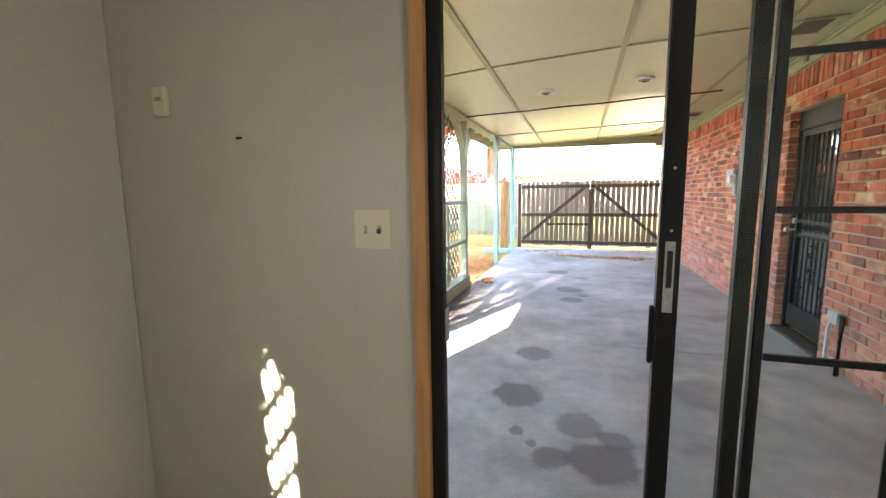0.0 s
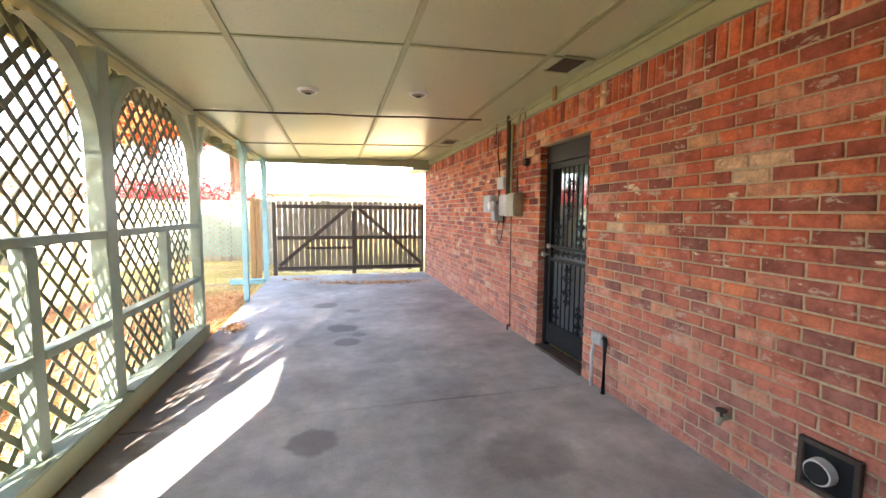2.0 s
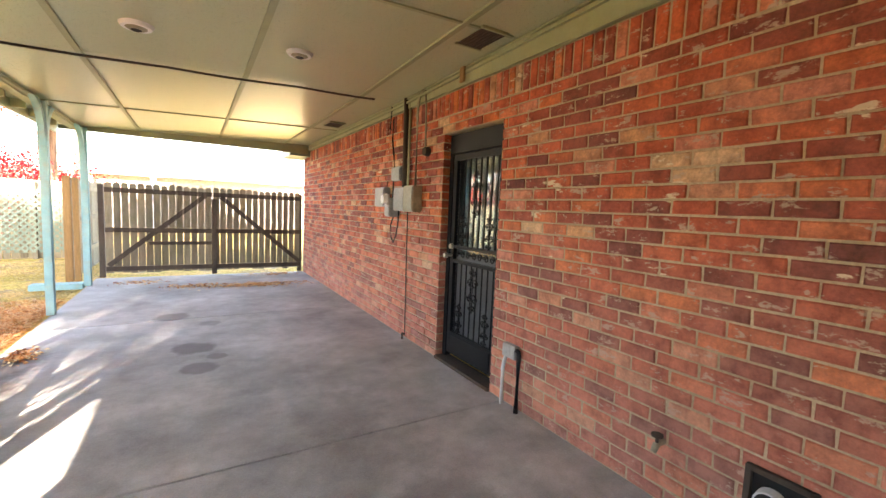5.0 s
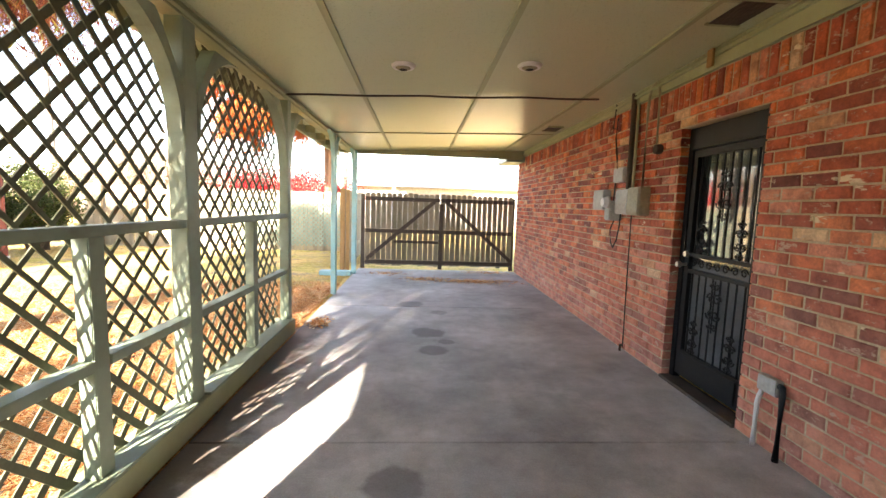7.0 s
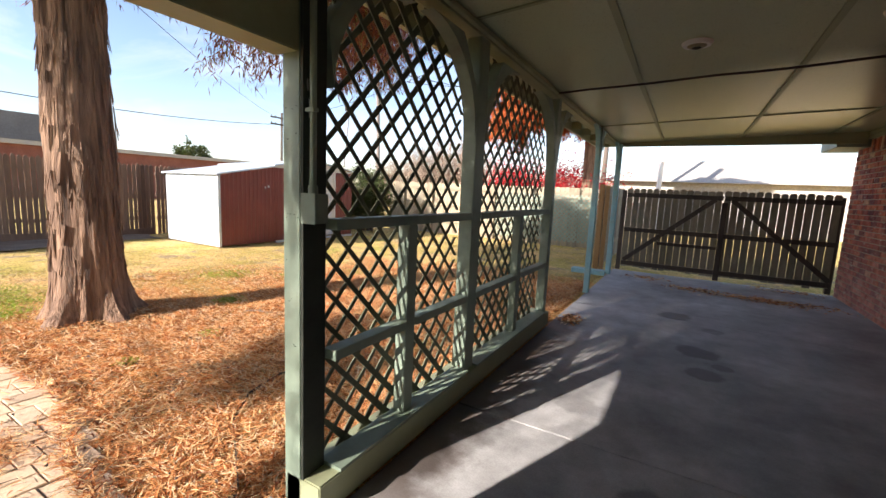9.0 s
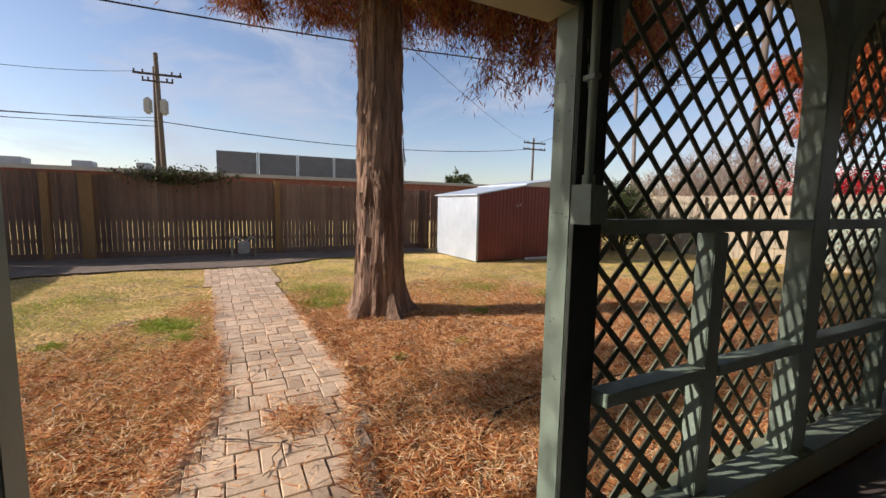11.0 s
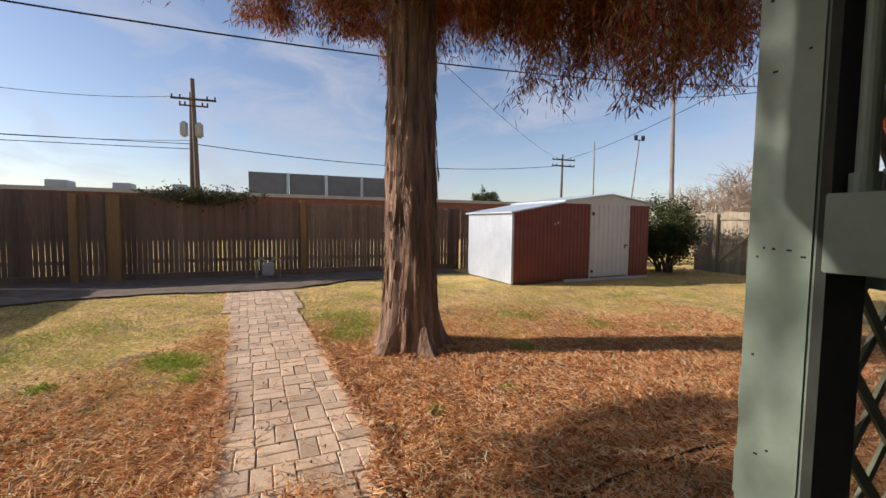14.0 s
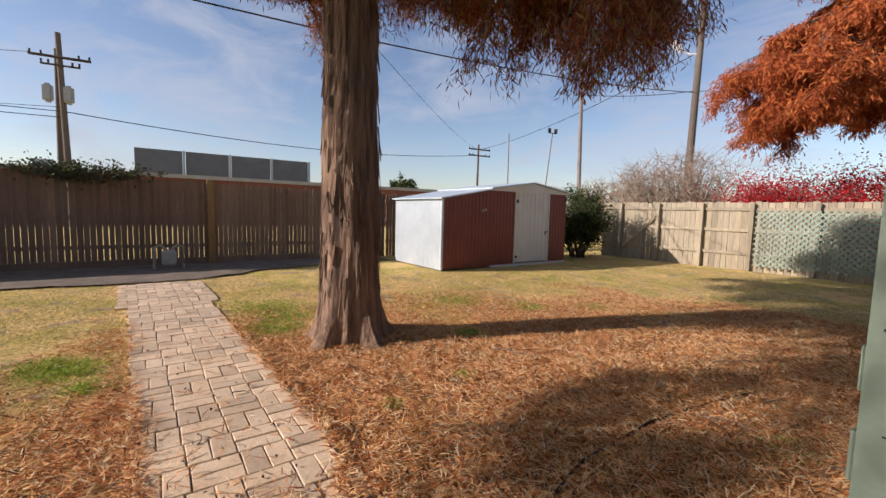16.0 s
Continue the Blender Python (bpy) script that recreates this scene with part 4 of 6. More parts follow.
cyl(bm, (WX - 0.06, 3.0, 0.32), (WX - 0.085, 3.0, 0.285), 0.017, 0.014, 10)
part("spout", bm, M_TANBOX, hb)
bm = bmesh.new()
cyl(bm, (WX - 0.06, 3.0, 0.32), (WX - 0.062, 3.0, 0.36), 0.008, 0.008, 8)
cyl(bm, (WX - 0.062, 3.0, 0.36), (WX - 0.062, 3.0, 0.37), 0.028, 0.028, 12)
part("handle", bm, M_RAIL, hb)
dv = thing("dryer_vent", (WX, 2.52, 0.31), "dark square wall frame with a round silver dryer vent hood", "vent")
boxes("plate", M_BLACK, dv, (WX - 0.012, WX - 0.004, 2.425, 2.615, 0.215, 0.395))
boxes("frame", M_RAIL, dv, (WX - 0.03, WX - 0.004, 2.40, 2.424, 0.19, 0.42), (WX - 0.03, WX - 0.004, 2.616, 2.64, 0.19, 0.42), (WX - 0.03, WX - 0.004, 2.424, 2.616, 0.396, 0.42), (WX - 0.03, WX - 0.004, 2.424, 2.616, 0.19, 0.214), bevel=0.003)
bm = bmesh.new()
cyl(bm, (WX - 0.0122, 2.54, 0.30), (WX - 0.055, 2.54, 0.297), 0.058, 0.055, 24)
part("pipe", bm, M_WHITE, dv, "pale ring of the vent pipe", smooth=False)
bm = bmesh.new()
cyl(bm, (WX - 0.0555, 2.54, 0.297), (WX - 0.062, 2.54, 0.297), 0.048, 0.046, 24)
part("flap", bm, M_DARK, dv)

# ---------- double gate and side fences ----------
GY = 10.98


def picket(parent, mat, x, y, w, z0, z1, along="x", thick=0.016, cut=0.03, name="picket", dome=False):
    bm = bmesh.new()
    pr = [(-w / 2, z0), (w / 2, z0), (w / 2, z1 - cut), (w / 2 - cut * 0.8, z1), (-w / 2 + cut * 0.8, z1), (-w / 2, z1 - cut)]
    vs = []
    for d in (0, thick):
        for a, z in pr:
            vs.append(bm.verts.new((x + a, y + d, z) if along == "x" else (x + d, y + a, z)))
    n = len(pr)
    bm.faces.new(vs[:n])
    bm.faces.new(vs[n:][::-1])
    for i in range(n):
        bm.faces.new((vs[i], vs[n + i], vs[n + (i + 1) % n], vs[(i + 1) % n]))
    bmesh.ops.recalc_face_normals(bm, faces=bm.faces)
    return part(name, bm, mat, parent)


rng = random.Random(11)
for x0, x1, hinge in ((-1.16, 0.458, -1), (0.472, 2.10, 1)):
    g = thing("driveway_gate", ((x0 + x1) / 2, GY, 0.05), "grey picket gate leaf with dark brown rails and diagonal brace, shut", "gate", "double gate leaves")
    x = x0 + 0.05
    while x < x1 - 0.03:
        picket(g, M_FENCE_GREY, x, GY + 0.04, 0.106, 0.07 + rng.uniform(0, 0.03), 1.66 + rng.uniform(-0.012, 0.012))
        x += 0.115
    for z in (0.16, 0.84, 1.53):
        boxes("rail", M_RAIL, g, (x0, x1, GY, GY + 0.038, z - 0.04, z + 0.04), bevel=0.004)
    if hinge < 0:
        boxes("short_rail", M_RAIL, g, (x0 + 0.62, x1 - 0.02, GY - 0.001, GY + 0.037, 0.58, 0.64), bevel=0.004)
    bm = bmesh.new()
    xa, xb = (x0 + 0.04, x1 - 0.12) if hinge < 0 else (x1 - 0.04, x0 + 0.12)
    za, zb = 0.22, 1.50
    d = Vector((xb - xa, 0, zb - za)).normalized()
    s = Vector((-d.z, 0, d.x)) * 0.04
    vs = [bm.verts.new(Vector((px, py, pz)) + k * s) for py in (GY - 0.022, GY - 0.001) for px, pz, k in ((xa, za, -1), (xb, zb, -1), (xb, zb, 1), (xa, za, 1))]
    for f in ((0, 1, 2, 3), (7, 6, 5, 4), (0, 4, 5, 1), (1, 5, 6, 2), (2, 6, 7, 3), (3, 7, 4, 0)):
        bm.faces.new([vs[i] for i in f])
    bmesh.ops.recalc_face_normals(bm, faces=bm.faces)
    part("brace", bm, M_RAIL, g)
    ex = x1 - 0.02 if hinge < 0 else x0 + 0.004
    boxes("stile", M_RAIL, g, (ex, ex + 0.05, GY - 0.03, GY - 0.002, 0.02, 1.45), bevel=0.004)
for x, mat, lab in ((-1.22, M_RAIL, "dark gate post beside the driveway gate"), (2.085, M_RAIL, "dark gate post against the brick wall")):
    p = thing("gate_post", (x, GY + 0.1, 0), lab, "post")
    boxes("shaft", mat, p, (x - 0.04, x + 0.04, GY + 0.07, GY + 0.15, 0, 1.62), bevel=0.005)
sp = thing("fence_post", (-1.62, 11.0, 0), "mossy yellowed fence post with paint stains", "post")
boxes("shaft", M_POSTW, sp, (-1.70, -1.60, 11.0, 11.1, -0.05, 1.72), (-1.58, -1.5, 11.01, 11.09, -0.05, 1.70), bevel=0.006)
bs = thing("blue_plank", (-1.7, 10.5, 0), "faded teal painted plank lying by the post", "plank")
boxes("board", M_BLUE, bs, (-1.95, -1.33, 10.15, 10.35, -0.03, 0.06), bevel=0.006)


def fence(name, along, fixed, a0, a1, top, mat, rail_mat, label, n_near=300, width=0.13, gap=0.006, posts=(), rail_side=1, post_mat=None, base=-0.06, seed=3, pointed=0.03):
    t = thing(name, (fixed, (a0 + a1) / 2, base) if along == "y" else ((a0 + a1) / 2, fixed, base), label, "fence")
    rg = random.Random(seed)
    a = a0 + width / 2
    while a < a1:
        w = width - gap - rg.choice((0, 0, 0, 0.0, 0.006, 0.014))
        z1 = top(a) + rg.uniform(-0.02, 0.02)
        off = fixed + rg.uniform(-0.004, 0.004)
        if along == "y":
            picket(t, mat, off, a, w, base, z1, "y", 0.016, pointed)
        else:
            picket(t, mat, a, off, w, base, z1, "x", 0.016, pointed)
        a += width
    for z in (0.35, 0.95, 1.5):
        lo, hi = (fixed - 0.04, fixed - 0.001) if rail_side < 0 else (fixed + 0.02, fixed + 0.058)
        if along == "y":
            boxes("rail", rail_mat, t, (lo, hi, a0, a1, z, z + 0.08))
        else:
            boxes("rail", rail_mat, t, (a0, a1, lo, hi, z, z + 0.08))
    for p in posts:
        pm = post_mat or rail_mat
        lo, hi = (fixed - 0.13, fixed - 0.042) if rail_side < 0 else (fixed + 0.06, fixed + 0.15)
        if along == "y":
            boxes("post", pm, t, (lo, hi, p - 0.045, p + 0.045, base, top(p) - 0.03))
        else:
            boxes("post", pm, t, (p - 0.045, p + 0.045, lo, hi, base, top(p) - 0.03))
    return t


back = fence("back_fence", "y", -12.35, -4.1, 7.6, lambda a: 1.90 - 0.016 * (a + 1), M_FENCE, M_FENCE, "weathered brown stockade fence with pointed pickets", width=0.10, posts=(), rail_side=-1, pointed=0.045, seed=4)
back2 = fence("back_fence", "y", -12.35, 7.65, 14.6, lambda a: 1.76, M_FENCE, M_FENCE, "grey-brown stockade fence behind the shed", width=0.10, rail_side=-1, pointed=0.045, seed=5)
for a in (-1.5, -0.8, 3.15):
    p = thing("fence_post", (-12.29, a, -0.05), "yellowed wooden post nailed to the stockade fence", "post", "fence posts")
    w = 0.07 if a != -0.8 else 0.12
    boxes("shaft", M_POSTW, p, (-12.33, -12.25, a - w, a + w, -0.06, 1.87), bevel=0.005)
for z in (0.02,):
    boxes("kickboard", M_FENCE, back, (-12.33, -12.30, -4.0, 7.5, -0.06, 0.12))
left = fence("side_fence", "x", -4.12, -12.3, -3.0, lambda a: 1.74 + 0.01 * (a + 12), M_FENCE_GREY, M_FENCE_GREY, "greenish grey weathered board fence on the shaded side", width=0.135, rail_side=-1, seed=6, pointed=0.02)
right = fence("far_fence", "x", 14.62, -9.9, -1.6, lambda a: 1.72, M_FENCE_SUN, M_FENCE_SUN, "weathered board fence in sunlit tan with rails and posts toward the yard", width=0.14, rail_side=-1, posts=(-9.2, -7.98, -6.77, -5.58, -4.3, -2.9), seed=8, pointed=0.015)
lattice("fence_lattice", "x", 14.48, -5.50, -1.75, 0.1, 1.50, 0.135, 0.036, 0.007, M_GREEN, "faded green lattice panel leaning on the board fence")
bm = bmesh.new()
s = Vector((0.7, 0, 0.72)).normalized()
cyl(bm, (-9.1, 14.56, 0.25), (-8.0, 14.56, 1.35), 0.03, seg=4)
part("diagonal_brace", bm, M_FENCE_SUN, right)
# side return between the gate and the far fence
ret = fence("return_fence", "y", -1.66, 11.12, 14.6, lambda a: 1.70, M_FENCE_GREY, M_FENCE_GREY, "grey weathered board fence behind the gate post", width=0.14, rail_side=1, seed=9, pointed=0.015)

# ---------- shed ----------
SX, SY0, SY1, SY2, SBX = -8.93, 7.27, 8.72, 11.45, -11.05
shed = thing("garden_shed", (-9.9, 10.1, -0.05), "barn-red steel garden shed with off-white door and pale gabled roof", "shed")


def corrugated(bm, along, fixed, a0, a1, z0, ztop, pitch=0.11, depth=0.012, out=1):
    """A sheet with raised ribs; ztop is a function."""
    n = max(2, int(round((a1 - a0) / pitch)))
    prof = []
    for i in range(n):
        s = a0 + (a1 - a0) * i / n
        w = (a1 - a0) / n
        prof += [(s, 0), (s + 0.5 * w, 0), (s + 0.62 * w, out * depth), (s + 0.88 * w, out * depth)]
    prof.append((a1, 0))
    rows = []
    for a, d in prof:
        rows.append([bm.verts.new((fixed + d, a, z) if along == "y" else (a, fixed + d, z)) for z in (z0, ztop(a))])
    for p, q in zip(rows, rows[1:]):
        bm.faces.new((p[0], q[0], q[1], p[1]))


peak_y, peak_z, eave_z = (SY1 + SY2) / 2, 2.06, 1.86
gable = lambda a: eave_z - 0.03
bm = bmesh.new()
corrugated(bm, "y", SX, SY1, SY1 + 0.76, 0.02, gable)
corrugated(bm, "y", SX, SY2 - 0.70, SY2, 0.02, gable)
corrugated(bm, "x", SY2, SBX, SX, 0.02, lambda a: eave_z - 0.03)
corrugated(bm, "x", SY1, SBX, SX, 0.02, lambda a: eave_z - 0.03, out=-1)
corrugated(bm, "y", SBX, SY1, SY2, 0.02, gable, out=-1)
part("wall", bm, M_SHEDRED, shed, "barn-red ribbed steel wall")
sd = part("door", (lambda b: (corrugated(b, "y", SX + 0.012, SY1 + 0.80, SY2 - 0.74, 0.05, lambda a: 1.80, 0.14), b)[1])(bmesh.new()), M_SHEDWHITE, shed, "off-white ribbed steel door")
boxes("door_frame", M_SHEDWHITE, shed, (SX - 0.01, SX + 0.03, SY1 + 0.76, SY1 + 0.80, 0.0, 1.83), (SX - 0.01, SX + 0.03, SY2 - 0.74, SY2 - 0.70, 0.0, 1.83), (SX - 0.01, SX + 0.028, SY1 + 0.80, SY2 - 0.74, 1.80, 1.83), (SX - 0.01, SX + 0.028, SY1, SY2, -0.04, 0.018))
boxes("door_handle", M_BLACK, sd, (SX + 0.026, SX + 0.05, SY2 - 0.84, SY2 - 0.77, 0.80, 0.83), (SX + 0.026, SX + 0.045, SY2 - 0.86, SY2 - 0.84, 0.74, 0.83))
boxes("hinge", M_BLACK, sd, (SX + 0.026, SX + 0.04, SY1 + 0.80, SY1 + 0.86, 1.55, 1.63), (SX + 0.026, SX + 0.04, SY1 + 0.80, SY1 + 0.86, 0.16, 0.22))
for x0, x1 in ((SX, SX + 0.04), (SBX - 0.02, SBX + 0.02)):
    bm = bmesh.new()
    vs = [bm.verts.new((x, y, z)) for x in (x0, x1) for y, z in ((SY1 - 0.02, eave_z - 0.04), (SY2 + 0.02, eave_z - 0.04), (SY2 + 0.02, eave_z), (peak_y, peak_z - 0.01), (SY1 - 0.02, eave_z))]
    bm.faces.new(vs[:5])
    bm.faces.new(vs[5:][::-1])
    for i in range(5):
        bm.faces.new((vs[i], vs[5 + i], vs[5 + (i + 1) % 5], vs[(i + 1) % 5]))
    bmesh.ops.recalc_face_normals(bm, faces=bm.faces)
    part("gable", bm, M_SHEDWHITE, shed, "off-white steel gable")
bm = bmesh.new()
for ya, yb, za, zb in ((SY1 - 0.08, peak_y, eave_z, peak_z), (peak_y, SY2 + 0.08, peak_z, eave_z)):
    vs = [bm.verts.new((x, y, z + dz)) for dz in (0.0, 0.03) for x, y, z in ((SBX - 0.1, ya, za), (SX + 0.1, ya, za), (SX + 0.1, yb, zb), (SBX - 0.1, yb, zb))]
    for f in ((3, 2, 1, 0), (4, 5, 6, 7), (0, 1, 5, 4), (1, 2, 6, 5), (2, 3, 7, 6), (3, 0, 4, 7)):
        bm.faces.new([vs[i] for i in f])
part("roof", bm, M_SHEDSILVER, shed, "pale grey steel roof")
lean = thing("lean_to_shed", (-9.9, 8.0, -0.05), "silver and barn-red steel lean-to beside the shed", "shed")
ltop = lambda a: 1.56 + (a - SY0) / (SY1 - SY0) * 0.27
bm = bmesh.new()
corrugated(bm, "y", SX, SY0 + 0.04, SY1 - 0.02, 0.0, ltop)
part("front_wall", bm, M_SHEDRED, lean, "barn-red ribbed steel sheet")
bm = bmesh.new()
corrugated(bm, "x", SY0, SBX, SX, -0.02, lambda a: 1.56, 0.09, 0.01, -1)
part("side_wall", bm, M_SHEDSILVER, lean, "silver corrugated steel sheet")
boxes("corner_trim", M_SHEDSILVER, lean, (SX - 0.01, SX + 0.025, SY0 - 0.02, SY0 + 0.035, -0.02, 1.56))
bm = bmesh.new()
vs = [bm.verts.new((x, y, z + dz)) for dz in (0.0, 0.03) for x, y, z in ((SBX - 0.05, SY0 - 0.08, 1.565), (SX + 0.09, SY0 - 0.08, 1.565), (SX + 0.09, SY1, 1.84), (SBX - 0.05, SY1, 1.84))]
for f in ((3, 2, 1, 0), (4, 5, 6, 7), (0, 1, 5, 4), (1, 2, 6, 5), (2, 3, 7, 6), (3, 0, 4, 7)):
    bm.faces.new([vs[i] for i in f])
part("roof", bm, M_SHEDSILVER, lean, "silver steel roof sheet")
boxes("latch", M_STEEL, lean, (SX + 0.013, SX + 0.03, SY1 - 0.22, SY1 - 0.18, 1.33, 1.38), (SX + 0.013, SX + 0.03, SY1 - 0.30, SY1 - 0.28, 1.30, 1.36))

# ---------- the room inside ----------
room = thing("room_wall", (-0.75, DOORWALL, 0), "smooth beige painted interior wall", "wall", kind="structure")
boxes("wall_door_side", M_WALL, room, (-1.42, -0.205, DOORWALL, 1.56, -0.02, 2.42), (-0.205, 2.3, DOORWALL, 1.56, 2.08, 2.42))
boxes("wall_west", M_WALL, room, (-1.50, -1.345, -2.6, -0.88, 0, 2.42), (-1.50, -1.345, -0.06, DOORWALL - 0.003, 0, 2.42), (-1.50, -1.345, -0.88, -0.06, 0, 1.0), (-1.50, -1.345, -0.88, -0.06, 1.85, 2.42))
boxes("wall_south", M_WALL, room, (-1.34, 3.0, -2.75, -2.6, 0, 2.42))
boxes("wall_east", M_WALL, room, (2.9, 3.05, -2.59, -1.55, 0, 2.42), (2.9, 3.05, -0.75, 1.56, 0, 2.42), (2.9, 3.05, -1.55, -0.75, 0, 1.0), (2.9, 3.05, -1.55, -0.75, 2.12, 2.42))
boxes("wall_right", M_WALL, room, (2.02, 2.89, DOORWALL, 1.56, 0, 2.42))
boxes("room_floor", M_TANBOX, room, (-1.34, 2.89, -2.59, 1.355, -0.1, 0.0))
boxes("room_ceiling", M_WHITE, room, (-1.5, 3.05, -2.75, 1.56, 2.425, 2.5))
boxes("outside_skin", M_GREEN, room, (-1.50, -0.27, 1.563, 1.60, -0.02, 2.40), (-1.55, -1.505, -2.7, -0.89, -0.05, 2.12), (-1.55, -1.505, -0.05, 1.60, -0.05, 2.12))
for nm, dx, lo, hi, zz in (("window_west", -1.42, -0.88, -0.06, (1.0, 1.85)), ("window_east", 2.98, -1.55, -0.75, (1.0, 2.12))):
    wd = thing(nm, (dx, (lo + hi) / 2, zz[0]), "white framed room window with small panes", "window", kind="structure")
    boxes("window_frame", M_WHITE, wd, (dx - 0.03, dx + 0.03, lo + 0.002, lo + 0.035, *zz), (dx - 0.03, dx + 0.03, hi - 0.035, hi - 0.002, *zz), (dx - 0.03, dx + 0.03, lo + 0.035, hi - 0.035, zz[1] - 0.035, zz[1] - 0.002), (dx - 0.03, dx + 0.03, lo + 0.035, hi - 0.035, zz[0] + 0.002, zz[0] + 0.035))
    if nm == "window_east":
        boxes("window_bar", M_WHITE, wd, (dx - 0.02, dx + 0.02, lo + 0.035, hi - 0.035, 1.54, 1.57))
        bl = thing("window_blind", (2.92, -1.15, 1.0), "white horizontal slat blind in the room window", "blind")
        for k in range(30):
            boxes("slat", M_WHITE, bl, (2.915, 2.935, lo + 0.01, hi - 0.01, 1.03 + 0.035 * k, 1.048 + 0.035 * k))
# unseen slats, added to break the sun patch on the room wall into dapples
lattice("window_lattice", "y", -1.46, -0.878, -0.062, 1.0, 1.85, 0.17, 0.04, 0.006, M_GREEN, "small green unseen lattice added to dapple the side window's sun patch")
for nm, e, tgt, w, h, pw in (("window_light", (3.04, -1.15, 1.56), (0.0, 0.4, 1.0), 0.75, 1.05, 6.5), ("side_window_light", (-1.30, -0.43, 1.5), (1.0, 0.2, 1.2), 0.25, 0.9, 0.3)):
    la = bpy.data.lights.new(nm, "AREA")
    la.shape, la.size, la.size_y, la.energy, la.color = "RECTANGLE", w, h, pw, (0.92, 0.96, 1.0)
    lo_ = new(nm, la)
    lo_.matrix_world = look(e, (e[0] + (-1 if e[0] > 0 else 1), e[1], e[2]))
sd = thing("sliding_door", (0.4, 1.47, 0), "dark bronze aluminium sliding patio door, partly open", "door", kind="structure")
boxes("jamb_wood", M_WOODJ, sd, (-0.203, -0.163, 1.40, 1.425, 0, 2.08), label="orange stained wooden jamb")
boxes("door_frame", M_BRONZE, sd, (-0.200, -0.124, 1.427, 1.462, 0, 2.06), (-0.166, 2.0, 1.43, 1.56, 2.03, 2.078), bevel=0.003)
boxes("track", M_BRONZE, sd, (-0.119, 2.0, 1.43, 1.56, 0.0, 0.025))
boxes("strike", M_STEEL, sd, (-0.1235, -0.120, 1.44, 1.47, 0.95, 1.05))
leaf = [(0.424, 0.472, 1.432, 1.468, 0.03, 2.02), (1.20, 1.25, 1.432, 1.468, 0.03, 2.02), (0.473, 1.199, 1.432, 1.468, 0.03, 0.10), (0.473, 1.199, 1.432, 1.468, 1.96, 2.02)]
for b in leaf:
    boxes("stile", M_BRONZE, sd, b, bevel=0.003)
boxes("glass", M_GLASS_ROOM, sd, (0.473, 1.199, 1.448, 1.452, 0.101, 1.959))
boxes("latch_plate", M_STEEL, sd, (0.437, 0.459, 1.428, 1.4315, 1.088, 1.262), bevel=0.001, label="worn steel latch plate")
boxes("latch_slot", M_DARK, sd, (0.442, 0.454, 1.4255, 1.4278, 1.15, 1.24))
boxes("pull", M_BLACK, sd, (0.412, 0.423, 1.44, 1.455, 0.95, 1.10), bevel=0.003)
bm = bmesh.new()
for z in (1.435, 1.288, 1.255, 1.096):
    cyl(bm, (0.448, 1.4315, z), (0.448, 1.427, z), 0.0035, seg=8)
part("screw", bm, M_STEEL, sd)
for b in ((0.600, 0.636, 1.482, 1.515, 0.03, 2.02), (0.652, 0.676, 1.495, 1.52, 0.03, 2.02), (1.93, 1.99, 1.482, 1.515, 0.03, 2.02), (0.677, 1.93, 1.485, 1.515, 0.03, 0.1), (0.677, 1.93, 1.485, 1.515, 1.96, 2.02)):
    boxes("fixed_stile", M_BRONZE, sd, b, bevel=0.003)
for z in (0.42, 0.785, 0.975, 1.335, 1.685):
    boxes("muntin", M_BRONZE, sd, (0.677, 1.929, 1.494, 1.506, z - 0.008, z + 0.008)) if z != 0.785 else None
for x in (0.935, 1.27, 1.60):
    boxes("muntin", M_BRONZE, sd, (x - 0.008, x + 0.008, 1.488, 1.493, 0.101, 1.959))
boxes("fixed_glass", M_GLASS_ROOM, sd, (0.677, 1.929, 1.508, 1.511, 0.101, 1.959))
boxes("side_jamb", M_BRONZE, sd, (1.991, 2.018, 1.43, 1.56, 0, 2.06))
for ob in sd.children_recursive:
    if ob.name.startswith(("glass", "fixed_glass")):
        ob.visible_shadow = False
sw = thing("light_switch", (-0.335, DOORWALL, 1.28), "ivory double light switch plate on the beige wall", "light switch")
boxes("plate", M_IVORY, sw, (-0.394, -0.276, DOORWALL - 0.006, DOORWALL - 0.0005, 1.224, 1.338), bevel=0.002)
for x in (-0.358, -0.312):
    boxes("slot", M_TANBOX, sw, (x - 0.0055, x + 0.0055, DOORWALL - 0.0075, DOORWALL - 0.0062, 1.268, 1.292))
    boxes("toggle", M_IVORY if x < -0.33 else M_RAIL, sw, (x - 0.0045, x + 0.0045, DOORWALL - 0.018, DOORWALL - 0.0078, 1.276 if x < -0.33 else 1.270, 1.289 if x < -0.33 else 1.283), bevel=0.001)
bm = bmesh.new()
for x in (-0.358, -0.312):
    for z in (1.245, 1.317):
        cyl(bm, (x, DOORWALL - 0.006, z), (x, DOORWALL - 0.0078, z), 0.0028, seg=8)
part("screw", bm, M_IVORY, sw)
th = thing("door_chime", (-1.108, DOORWALL, 1.7), "small ivory plastic wall sensor on the beige wall", "sensor")
boxes("case", M_IVORY, th, (-1.137, -1.079, DOORWALL - 0.022, DOORWALL - 0.0005, 1.652, 1.746), bevel=0.006)
boxes("window", M_TANBOX, th, (-1.122, -1.094, DOORWALL - 0.0245, DOORWALL - 0.0222, 1.70, 1.712))
bm = bmesh.new()
cyl(bm, (-0.795, DOORWALL + 0.002, 1.567), (-0.792, DOORWALL - 0.02, 1.563), 0.0035, 0.005, 8)
tagged(part("nail", bm, M_DARK, None, "small dark nail stuck in the beige wall"), "", "nail")

